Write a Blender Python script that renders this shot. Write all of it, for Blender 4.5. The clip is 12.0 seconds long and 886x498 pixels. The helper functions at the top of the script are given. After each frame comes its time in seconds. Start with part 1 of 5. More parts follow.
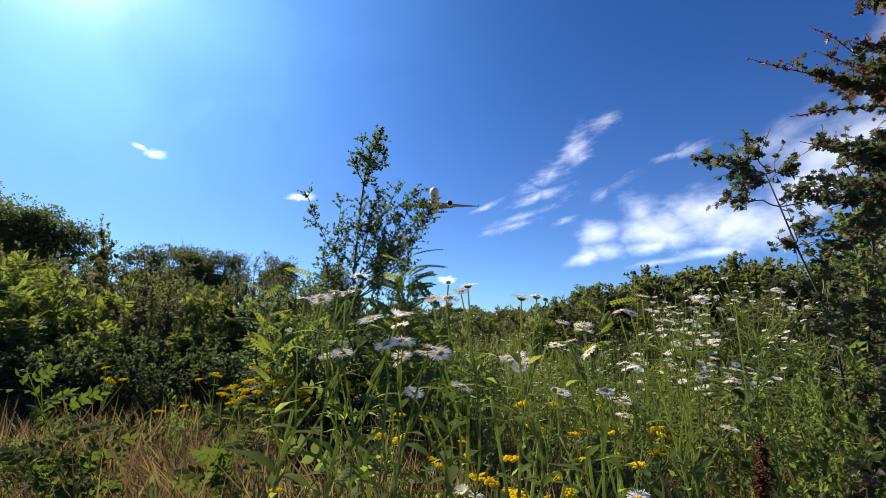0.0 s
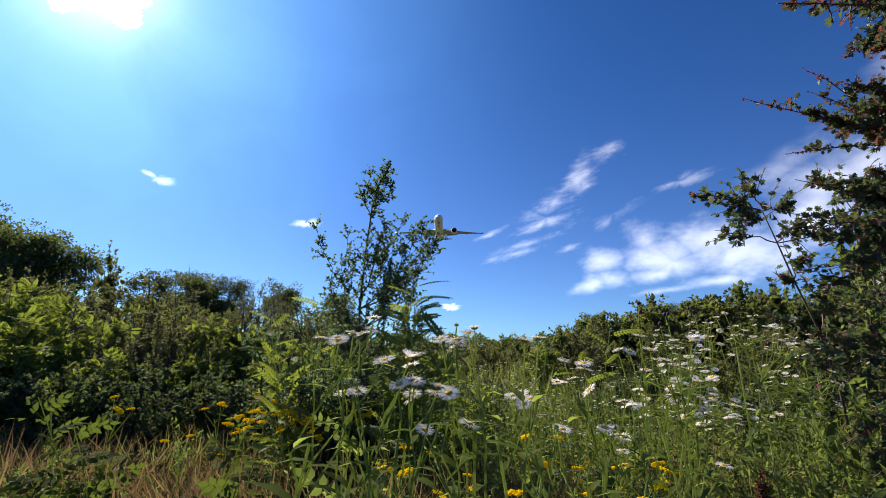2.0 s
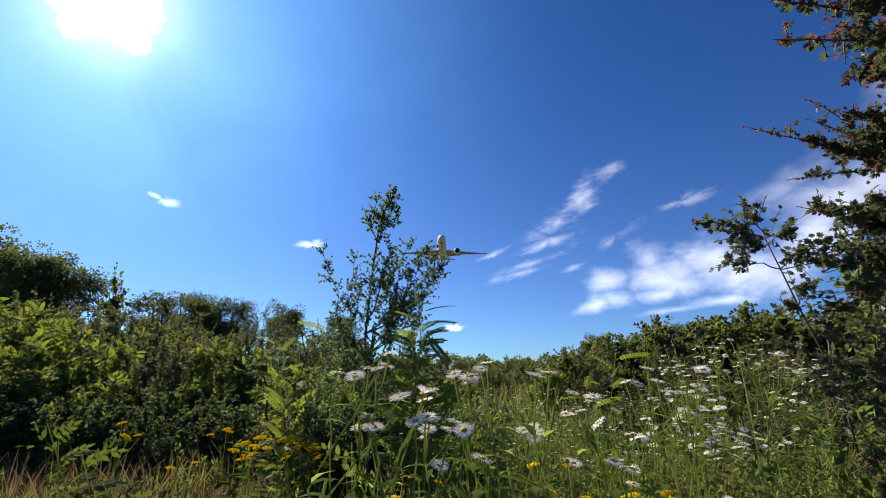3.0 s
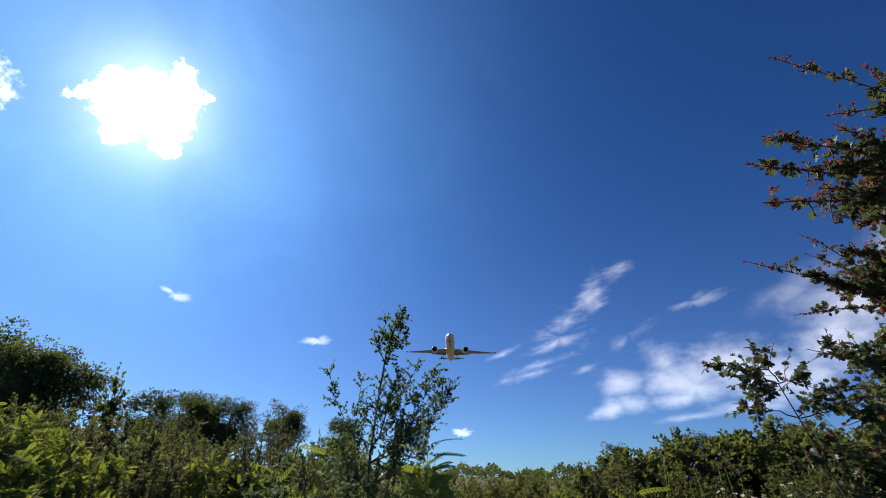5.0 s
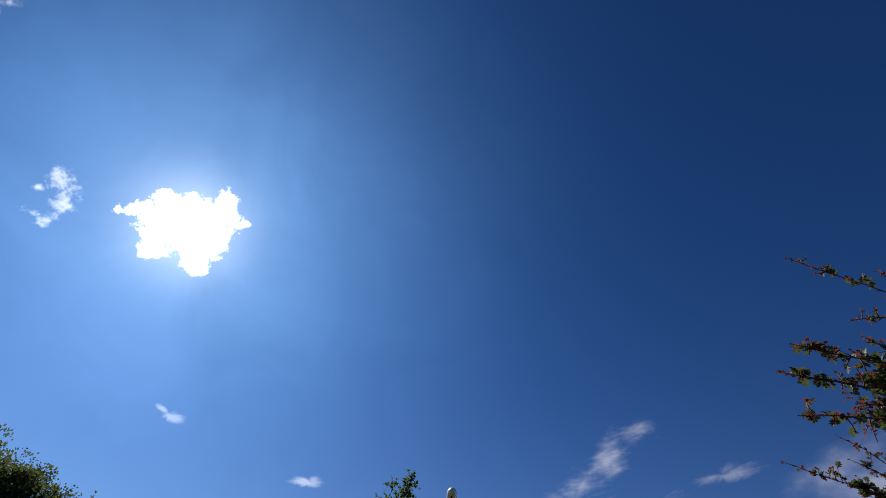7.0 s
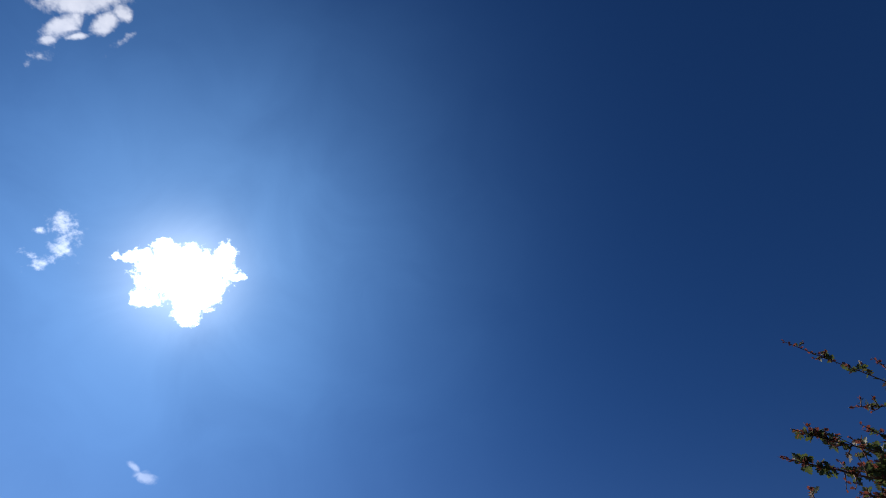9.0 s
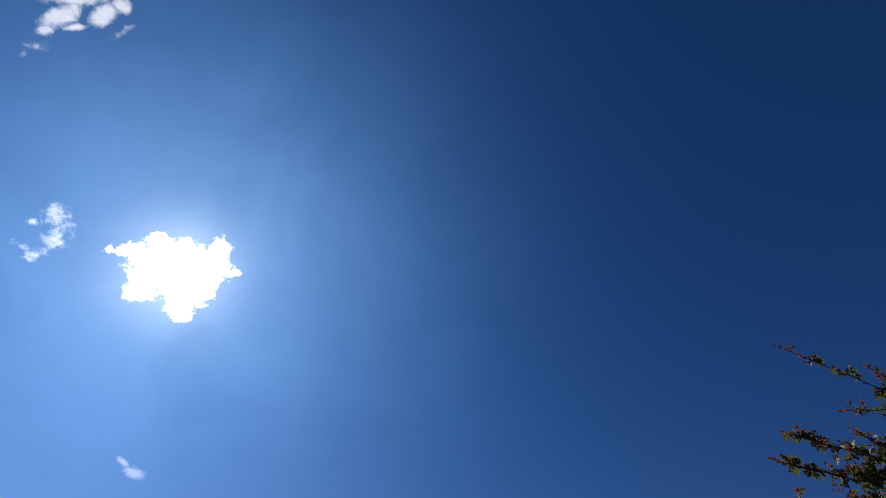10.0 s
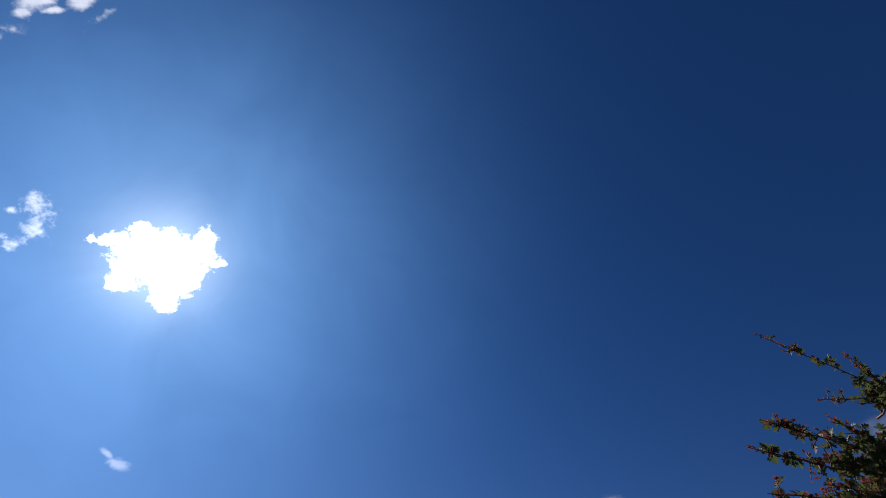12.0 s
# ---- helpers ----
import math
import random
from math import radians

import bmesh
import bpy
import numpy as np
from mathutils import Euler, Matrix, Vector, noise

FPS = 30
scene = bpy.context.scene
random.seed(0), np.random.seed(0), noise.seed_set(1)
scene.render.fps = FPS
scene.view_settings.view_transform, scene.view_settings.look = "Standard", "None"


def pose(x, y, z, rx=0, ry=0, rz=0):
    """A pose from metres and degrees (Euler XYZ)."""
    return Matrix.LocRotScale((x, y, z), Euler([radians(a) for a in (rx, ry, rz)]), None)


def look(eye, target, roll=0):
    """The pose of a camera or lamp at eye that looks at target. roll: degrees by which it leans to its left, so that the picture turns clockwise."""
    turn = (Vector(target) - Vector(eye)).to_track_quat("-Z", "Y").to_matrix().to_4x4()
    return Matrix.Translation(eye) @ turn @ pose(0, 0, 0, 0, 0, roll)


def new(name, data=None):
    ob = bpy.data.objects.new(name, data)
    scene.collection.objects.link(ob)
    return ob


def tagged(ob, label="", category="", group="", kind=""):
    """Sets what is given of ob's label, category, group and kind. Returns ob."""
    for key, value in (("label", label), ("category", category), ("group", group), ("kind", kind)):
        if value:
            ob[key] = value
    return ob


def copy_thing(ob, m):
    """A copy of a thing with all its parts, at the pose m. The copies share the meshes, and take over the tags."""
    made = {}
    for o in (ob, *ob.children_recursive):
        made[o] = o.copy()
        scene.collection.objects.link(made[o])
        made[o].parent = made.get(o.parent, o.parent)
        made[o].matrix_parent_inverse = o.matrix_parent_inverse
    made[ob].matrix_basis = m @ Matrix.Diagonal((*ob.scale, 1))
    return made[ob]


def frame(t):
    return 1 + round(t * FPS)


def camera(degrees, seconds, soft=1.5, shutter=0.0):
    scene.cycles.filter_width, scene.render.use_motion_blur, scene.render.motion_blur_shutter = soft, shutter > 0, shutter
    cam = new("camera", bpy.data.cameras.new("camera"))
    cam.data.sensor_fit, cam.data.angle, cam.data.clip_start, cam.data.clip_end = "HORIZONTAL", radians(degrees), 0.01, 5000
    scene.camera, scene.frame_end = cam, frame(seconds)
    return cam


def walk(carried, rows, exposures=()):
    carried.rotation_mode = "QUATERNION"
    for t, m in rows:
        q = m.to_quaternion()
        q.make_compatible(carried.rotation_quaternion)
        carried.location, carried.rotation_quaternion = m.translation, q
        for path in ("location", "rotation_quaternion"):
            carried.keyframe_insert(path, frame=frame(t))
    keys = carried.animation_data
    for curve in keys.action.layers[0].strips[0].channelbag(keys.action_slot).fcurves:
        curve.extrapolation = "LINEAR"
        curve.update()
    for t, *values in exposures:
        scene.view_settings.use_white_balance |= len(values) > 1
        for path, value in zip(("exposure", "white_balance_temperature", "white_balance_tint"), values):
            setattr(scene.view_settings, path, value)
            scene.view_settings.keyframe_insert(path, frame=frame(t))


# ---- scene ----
import collections

# ---- camera: a handheld phone that tilts up from a meadow into the sky ----
LENS = 85.4
cam = camera(LENS, 12.0, 0.9)
PATH = [
    # seconds, x, y, z, yaw, pitch, roll
    (0.0, 0.000, 0.000, 1.000, 0.00, 8.10, 0.00),
    (0.5, 0.000, -0.009, 1.003, 0.03, 8.66, -0.13),
    (1.0, 0.001, -0.021, 1.007, 0.09, 9.46, -0.28),
    (1.5, -0.002, -0.035, 1.010, 0.18, 10.38, -0.36),
    (2.0, -0.006, -0.052, 1.016, 0.44, 11.31, -0.35),
    (2.5, -0.013, -0.065, 1.022, 0.68, 12.31, -0.33),
    (3.0, -0.019, -0.084, 1.035, 0.85, 13.73, -0.25),
    (5.0, -0.020, -0.171, 1.168, 1.59, 25.31, -1.19),
    (5.5, -0.020, -0.180, 1.215, 1.75, 29.19, -2.15),
    (6.0, -0.036, -0.215, 1.231, 1.54, 33.24, -3.62),
    (6.5, -0.055, -0.245, 1.237, 0.99, 37.56, -5.22),
    (7.0, -0.076, -0.282, 1.250, 0.41, 41.74, -6.14),
    (7.5, -0.145, -0.395, 1.217, 0.10, 45.38, -6.61),
    (9.5, -0.123, -0.345, 1.205, -2.53, 49.56, -8.09),
    (10.0, -0.118, -0.337, 1.202, -3.12, 49.65, -8.21),
    (10.5, -0.112, -0.328, 1.204, -3.56, 49.69, -8.23),
    (11.0, -0.105, -0.321, 1.209, -3.87, 49.42, -8.12),
    (11.5, -0.100, -0.311, 1.217, -4.11, 49.06, -7.75),
    (12.0, -0.090, -0.298, 1.228, -4.29, 48.77, -7.32),
]
EXPOSURES = [(0.0, 1.14), (3.0, 1.00), (5.0, 0.70), (6.0, 0.42), (6.5, 0.26), (7.5, 0.08), (12.0, 0.10)]
walk(cam, [(t, pose(x, y, z, 90 + p, r, yw)) for t, x, y, z, yw, p, r in PATH], EXPOSURES)

# ---- sun and sky ----
SUN_AZ, SUN_EL = -40.6, 34.4          # degrees clockwise from +y, and above the horizon


def heading(az, el):
    a, e = radians(az), radians(el)
    return Vector((math.sin(a) * math.cos(e), math.cos(a) * math.cos(e), math.sin(e)))


SUN_DIR = heading(SUN_AZ, SUN_EL)
sun_data = bpy.data.lights.new("sun", "SUN")
sun_data.energy, sun_data.angle, sun_data.color = 5.0, radians(0.53), (1.0, 0.89, 0.71)
sun = new("sun", sun_data)
sun.matrix_world = look((0, 0, 50), Vector((0, 0, 50)) - SUN_DIR)
tagged(sun, "high summer sun", "sun", kind="structure")

world = bpy.data.worlds.new("summer_sky")
scene.world = world
world.use_nodes = True
wt = world.node_tree
wt.nodes.clear()


sky = wt.nodes.new("ShaderNodeTexSky")
sky.sky_type = "NISHITA"
sky.sun_disc = False
sky.sun_elevation, sky.sun_rotation = radians(SUN_EL), radians(SUN_AZ)
sky.altitude, sky.air_density, sky.dust_density, sky.ozone_density = 1800.0, 1.0, 0.3, 4.0
# a deeper blue away from the sun, and the bright haze that stands round it
hue = wt.nodes.new("ShaderNodeVectorMath")
hue.operation = "MULTIPLY"
hue.inputs[1].default_value = (0.318, 0.72, 1.24)
wt.links.new(sky.outputs[0], hue.inputs[0])
coord = wt.nodes.new("ShaderNodeTexCoord")
dot = wt.nodes.new("ShaderNodeVectorMath")
dot.operation = "DOT_PRODUCT"
wt.links.new(coord.outputs["Generated"], dot.inputs[0])
dot.inputs[1].default_value = SUN_DIR


def wmath(op, a, b):
    n = wt.nodes.new("ShaderNodeMath")
    n.operation = op
    n.use_clamp = False
    for i, v in enumerate((a, b)):
        if isinstance(v, (int, float)):
            n.inputs[i].default_value = v
        else:
            wt.links.new(v, n.inputs[i])
    return n.outputs[0]


pos_dot = wmath("MAXIMUM", dot.outputs["Value"], 0.0)
# a thin, uneven veil of high haze
veil = wt.nodes.new("ShaderNodeTexNoise")
veil.inputs["Scale"].default_value, veil.inputs["Detail"].default_value, veil.inputs["Roughness"].default_value = 5.0, 5.0, 0.55
veil.inputs["Distortion"].default_value = 0.8
wt.links.new(coord.outputs["Generated"], veil.inputs["Vector"])
uneven = wmath("ADD", 0.72, wmath("MULTIPLY", veil.outputs["Fac"], 0.56))
total = hue
for power, colour in ((10.0, (2.1, 4.85, 9.5)), (40.0, (1.7, 2.3, 2.75)), (260.0, (10.0, 10.0, 9.2))):
    haze = wt.nodes.new("ShaderNodeVectorMath")
    haze.operation = "SCALE"
    haze.inputs[0].default_value = colour
    wt.links.new(wmath("MULTIPLY", wmath("POWER", pos_dot, power), uneven), haze.inputs["Scale"])
    added = wt.nodes.new("ShaderNodeVectorMath")
    added.operation = "ADD"
    wt.links.new(total.outputs[0], added.inputs[0])
    wt.links.new(haze.outputs[0], added.inputs[1])
    total = added
# pale haze low over the horizon
axes = wt.nodes.new("ShaderNodeSeparateXYZ")
wt.links.new(coord.outputs["Generated"], axes.inputs[0])
low_air = wt.nodes.new("ShaderNodeVectorMath")
low_air.operation = "SCALE"
low_air.inputs[0].default_value = (2.9, 2.5, 1.7)
depth = wmath("POWER", wmath("SUBTRACT", 1.0, wmath("ABSOLUTE", axes.outputs["Z"], 0.0)), 5.0)
towards_sun = wmath("ADD", 0.5, wmath("MULTIPLY", wmath("POWER", pos_dot, 4.0), 0.9))
wt.links.new(wmath("MULTIPLY", depth, towards_sun), low_air.inputs["Scale"])
hazy = wt.nodes.new("ShaderNodeVectorMath")
hazy.operation = "ADD"
wt.links.new(total.outputs[0], hazy.inputs[0])
wt.links.new(low_air.outputs[0], hazy.inputs[1])
total = hazy
bg = wt.nodes.new("ShaderNodeBackground")
bg.inputs["Strength"].default_value = 0.0437
wt.links.new(total.outputs[0], bg.inputs["Color"])
wout = wt.nodes.new("ShaderNodeOutputWorld")
wt.links.new(bg.outputs[0], wout.inputs["Surface"])


# ---- materials ----
class Net:
    """A short way to write node trees."""

    def __init__(self, name):
        self.m = bpy.data.materials.new(name)
        self.m.use_nodes = True
        self.t = self.m.node_tree
        self.t.nodes.clear()
        self.out = self.t.nodes.new("ShaderNodeOutputMaterial")

    def put(self, socket, v):
        if isinstance(v, bpy.types.NodeSocket):
            self.t.links.new(v, socket)
        else:
            socket.default_value = v

    def node(self, kind, ins=None, **attrs):
        n = self.t.nodes.new(kind)
        if "operation" in attrs:
            n.operation = attrs["operation"]
        if "data_type" in attrs:
            n.data_type = attrs["data_type"]
        if "clamp" in attrs:
            n.use_clamp = attrs["clamp"]
        if "interpolation" in attrs:
            n.interpolation_type = attrs["interpolation"]
        for k, v in (ins or {}).items():
            self.put(n.inputs[k], v)
        return n

    def math(self, op, a, b=0.0, clamp=False):
        n = self.node("ShaderNodeMath", operation=op, clamp=clamp)
        self.put(n.inputs[0], a)
        self.put(n.inputs[1], b)
        return n.outputs[0]

    def noise(self, scale, detail=4.0, rough=0.55, vec=None):
        n = self.node("ShaderNodeTexNoise", {"Scale": scale, "Detail": detail, "Roughness": rough})
        n.normalize = True
        self.put(n.inputs["Vector"], vec if vec is not None else self.obj())
        return n.outputs["Fac"]

    def obj(self):
        return self.node("ShaderNodeTexCoord").outputs["Object"]

    def ramp(self, fac, stops):
        n = self.node("ShaderNodeValToRGB", {"Fac": fac})
        e = n.color_ramp.elements
        while len(e) < len(stops):
            e.new(0.5)
        for el, (p, c) in zip(e, stops):
            el.position, el.color = p, (*c, 1.0)
        return n.outputs[0]

    def mix(self, fac, a, b):
        n = self.node("ShaderNodeMixRGB", {"Fac": fac})
        for k, v in (("Color1", a), ("Color2", b)):
            self.put(n.inputs[k], (*v, 1.0) if isinstance(v, tuple) and len(v) == 3 else v)
        return n.outputs[0]

    def finish(self, shader):
        self.t.links.new(shader, self.out.inputs["Surface"])
        return self.m


def rgba(c):
    return (*c, 1.0)


def leaf_material(name, dark, light, glowing, through_share=0.42, rough=0.36, tint=None, tint_share=0.0, sheen=0.004):
    """A leaf: a glossy skin over green flesh that lets sunlight through. Each leaf takes its own shade."""
    n = Net(name)
    isl = n.node("ShaderNodeNewGeometry").outputs["Random Per Island"]
    obr = n.node("ShaderNodeObjectInfo").outputs["Random"]
    own = n.math("FRACT", n.math("ADD", isl, obr))
    spots = n.noise(60.0, 3.0)
    patch = n.noise(1.7, 3.0)
    mixf = n.math("ADD", n.math("MULTIPLY", own, 0.55), n.math("MULTIPLY", patch, 0.55), clamp=True)
    col = n.mix(mixf, dark, light)
    if tint:
        sel = n.math("GREATER_THAN", own, 1.0 - tint_share)
        col = n.mix(sel, col, tint)
    col = n.mix(n.math("MULTIPLY", spots, 0.35), col, tuple(c * 0.55 for c in dark))
    bump = n.node("ShaderNodeBump", {"Strength": 0.25, "Distance": 0.002, "Height": n.noise(140.0, 2.0)})
    p = n.node("ShaderNodeBsdfDiffuse", {"Color": col, "Roughness": 0.6, "Normal": bump.outputs[0]})
    tr = n.node("ShaderNodeBsdfTranslucent", {"Color": n.mix(0.55, col, glowing)})
    mx = n.node("ShaderNodeMixShader", {0: through_share, 1: p.outputs[0], 2: tr.outputs[0]})
    gl = n.node("ShaderNodeBsdfGlossy", {"Color": (0.9, 0.95, 1.0, 1.0), "Roughness": rough, "Normal": bump.outputs[0]})
    wax = n.node("ShaderNodeMixShader", {0: sheen, 1: mx.outputs[0], 2: gl.outputs[0]})
    return n.finish(wax.outputs[0])


def plain_material(name, dark, light, scale=30.0, rough=0.7, metal=0.0, bump=0.3, spec=0.4):
    n = Net(name)
    isl = n.node("ShaderNodeNewGeometry").outputs["Random Per Island"]
    obr = n.node("ShaderNodeObjectInfo").outputs["Random"]
    own = n.math("FRACT", n.math("ADD", isl, obr))
    f = n.math("ADD", n.math("MULTIPLY", n.noise(scale, 5.0), 0.75), n.math("MULTIPLY", n.math("SUBTRACT", own, 0.5), 0.5), clamp=True)
    p = n.node("ShaderNodeBsdfPrincipled", {"Base Color": n.mix(f, dark, light), "Roughness": rough, "Metallic": metal})
    p.inputs["Specular IOR Level"].default_value = spec
    if bump:
        b = n.node("ShaderNodeBump", {"Strength": bump, "Distance": 0.004, "Height": n.noise(scale * 3, 4.0)})
        n.put(p.inputs["Normal"], b.outputs[0])
    return n.finish(p.outputs[0])


def petal_material(name, base, other, share):
    n = Net(name)
    own = n.node("ShaderNodeObjectInfo").outputs["Random"]
    f = n.math("ADD", n.math("MULTIPLY", own, 0.6), n.math("MULTIPLY", n.noise(90.0, 2.0), 0.4))
    c = n.mix(f, base, other)
    p = n.node("ShaderNodeBsdfDiffuse", {"Color": c, "Roughness": 0.5})
    tr = n.node("ShaderNodeBsdfTranslucent", {"Color": c})
    mx = n.node("ShaderNodeMixShader", {0: share, 1: p.outputs[0], 2: tr.outputs[0]})
    return n.finish(mx.outputs[0])


MAT = dict(
    robinia=leaf_material("robinia_leaf", (0.056, 0.090, 0.018), (0.152, 0.198, 0.036), (0.33, 0.39, 0.04), 0.48, 0.55, sheen=0.020),
    thicket=leaf_material("thicket_leaf", (0.040, 0.060, 0.018), (0.118, 0.140, 0.040), (0.27, 0.30, 0.06), 0.42, 0.6, sheen=0.014),
    # dark green leaves, with understory shade put into the colour too
    bramble=leaf_material("bramble_leaf", (0.026, 0.044, 0.016), (0.080, 0.108, 0.036), (0.17, 0.22, 0.05), 0.34, 0.6, sheen=0.020),
    dusky=leaf_material("dusky_leaf", (0.044, 0.056, 0.024), (0.112, 0.120, 0.048), (0.23, 0.24, 0.07), 0.38, 0.5, tint=(0.15, 0.095, 0.050), tint_share=0.14, sheen=0.024),
    pear=leaf_material("sapling_leaf", (0.038, 0.066, 0.034), (0.094, 0.140, 0.072), (0.20, 0.30, 0.095), 0.42, 0.6, sheen=0.008),
    hawthorn=leaf_material("hawthorn_leaf", (0.028, 0.048, 0.024), (0.082, 0.108, 0.050), (0.18, 0.235, 0.075), 0.36, 0.45, tint=(0.12, 0.056, 0.042), tint_share=0.22, sheen=0.022),
    hawthorn_red=leaf_material("hawthorn_young_leaf", (0.15, 0.042, 0.040), (0.26, 0.100, 0.072), (0.36, 0.10, 0.07), 0.38, 0.4),
    daisy_leaf=leaf_material("daisy_leaf", (0.055, 0.088, 0.022), (0.135, 0.170, 0.044), (0.31, 0.39, 0.07), 0.44, 0.6, sheen=0.010),
    # daisy_leaf scaled up, light put into the colour of the near growth
    bright_daisy_leaf=leaf_material("bright_daisy_leaf", (0.075, 0.118, 0.026), (0.175, 0.220, 0.050), (0.44, 0.53, 0.09), 0.48, 0.6, sheen=0.006),
    herb=leaf_material("herb_leaf", (0.044, 0.074, 0.019), (0.118, 0.158, 0.042), (0.25, 0.34, 0.06), 0.48, 0.6, sheen=0.014),
    broad=leaf_material("broad_leaf", (0.030, 0.056, 0.013), (0.080, 0.116, 0.024), (0.18, 0.24, 0.03), 0.34, 0.6, sheen=0.004),
    grass=leaf_material("green_grass", (0.060, 0.085, 0.018), (0.15, 0.17, 0.042), (0.32, 0.36, 0.07), 0.4, 0.5, sheen=0.015),
    straw=leaf_material("dry_grass", (0.095, 0.080, 0.045), (0.310, 0.225, 0.105), (0.36, 0.26, 0.10), 0.36, 0.7),
    dead=leaf_material("dead_stalk", (0.070, 0.048, 0.030), (0.235, 0.160, 0.085), (0.25, 0.165, 0.075), 0.3, 0.7),
    wood=leaf_material("far_leaf", (0.032, 0.054, 0.022), (0.088, 0.112, 0.038), (0.22, 0.27, 0.055), 0.36, 0.6, sheen=0.020),
    bark=plain_material("bark", (0.045, 0.035, 0.026), (0.14, 0.11, 0.085), 25.0, 0.85, bump=0.6),
    twig=plain_material("red_brown_twig", (0.10, 0.035, 0.025), (0.19, 0.085, 0.055), 60.0, 0.6),
    stem=leaf_material("green_stem", (0.180, 0.225, 0.070), (0.29, 0.345, 0.115), (0.60, 0.68, 0.22), 0.52),
    ray=petal_material("white_ray", (0.92, 0.90, 0.86), (0.90, 0.86, 0.85), 0.45),
    disc=plain_material("yellow_disc", (0.62, 0.36, 0.02), (0.85, 0.58, 0.04), 400.0, 0.8, bump=0.8),
    yellow=petal_material("yellow_floret", (0.90, 0.72, 0.012), (0.86, 0.60, 0.008), 0.38),
    seed=plain_material("rust_seed", (0.045, 0.012, 0.009), (0.10, 0.030, 0.018), 80.0, 0.9, spec=0.05),
    burnet=plain_material("dark_burnet", (0.045, 0.016, 0.055), (0.11, 0.04, 0.11), 150.0, 0.85),
    white_paint=plain_material("aircraft_white", (0.58, 0.58, 0.57), (0.68, 0.68, 0.67), 0.35, 0.32, bump=0.0),
    wing_grey=plain_material("wing_grey", (0.20, 0.20, 0.205), (0.28, 0.28, 0.285), 0.5, 0.4, bump=0.0),
    # near black, paints the shade inside the aircraft's hollows
    dark=plain_material("hollow_shade", (0.012, 0.012, 0.014), (0.03, 0.03, 0.033), 2.0, 0.9, bump=0.0, spec=0.05),
    rubber=plain_material("rubber", (0.02, 0.02, 0.02), (0.04, 0.04, 0.04), 5.0, 0.8, bump=0.0),
    metal=plain_material("bare_metal", (0.45, 0.45, 0.46), (0.6, 0.6, 0.6), 1.0, 0.3, 0.9, bump=0.0),
)


def ground_material():
    n = Net("meadow_soil")
    o = n.obj()
    big = n.noise(0.35, 5.0, 0.6, o)
    fine = n.noise(14.0, 6.0, 0.7, o)
    c1 = n.ramp(big, [(0.3, (0.045, 0.060, 0.022)), (0.5, (0.075, 0.080, 0.034)), (0.68, (0.13, 0.115, 0.058))])
    c2 = n.ramp(fine, [(0.3, (0.040, 0.034, 0.020)), (0.7, (0.13, 0.115, 0.058))])
    p = n.node("ShaderNodeBsdfPrincipled", {"Base Color": n.mix(0.5, c1, c2), "Roughness": 0.95})
    p.inputs["Specular IOR Level"].default_value = 0.1
    b = n.node("ShaderNodeBump", {"Strength": 0.9, "Distance": 0.04, "Height": fine})
    n.put(p.inputs["Normal"], b.outputs[0])
    return n.finish(p.outputs[0])


MAT["ground"] = ground_material()


# ---- mesh tools ----
def unit(v):
    v = np.asarray(v, float)
    return v / np.maximum(np.linalg.norm(v, axis=-1, keepdims=True), 1e-9)


class Geo:
    """Collects triangles and turns them into one mesh."""

    def __init__(self):
        self.v, self.f, self.n = [], [], 0

    def add(self, v, f):
        v = np.asarray(v, float).reshape(-1, 3)
        self.v.append(v)
        self.f.append(np.asarray(f, int).reshape(-1, 3) + self.n)
        self.n += len(v)
        return self

    def mesh(self, name, mat, smooth=False):
        me = bpy.data.meshes.new(name)
        if self.n:
            v, f = np.concatenate(self.v), np.concatenate(self.f)
            me.vertices.add(len(v))
            me.vertices.foreach_set("co", v.astype(np.float32).ravel())
            me.loops.add(f.size)
            me.loops.foreach_set("vertex_index", f.astype(np.int32).ravel())
            me.polygons.add(len(f))
            me.polygons.foreach_set("loop_start", np.arange(0, f.size, 3, dtype=np.int32))
            if smooth:
                me.polygons.foreach_set("use_smooth", np.ones(len(f), dtype=bool))
            me.update(calc_edges=True)
        me.materials.append(mat)
        return me

    def part(self, name, mat, parent=None, label="", smooth=False):
        ob = new(name, self.mesh(name, mat, smooth))
        ob.parent = parent
        if label:
            tagged(ob, label)
        return ob


def tube(geo, pts, radii, sides=5):
    """A tapered tube along a line of points."""
    pts = np.asarray(pts, float)
    radii = np.broadcast_to(np.asarray(radii, float), (len(pts),))
    d = unit(np.gradient(pts, axis=0))
    ref = np.where(np.abs(d[:, 2:3]) > 0.9, [[1.0, 0, 0]], [[0, 0, 1.0]])
    a = unit(np.cross(d, ref))
    b = np.cross(d, a)
    ang = np.linspace(0, 2 * np.pi, sides, endpoint=False)
    v = pts[:, None] + radii[:, None, None] * (np.cos(ang)[None, :, None] * a[:, None] + np.sin(ang)[None, :, None] * b[:, None])
    f = []
    for i in range(len(pts) - 1):
        for k in range(sides):
            p, q = i * sides + k, i * sides + (k + 1) % sides
            f += [(p, q, q + sides), (p, q + sides, p + sides)]
    last = (len(pts) - 1) * sides
    f += [(last, last + k, last + k + 1) for k in range(1, sides - 1)]
    geo.add(v.reshape(-1, 3), f)


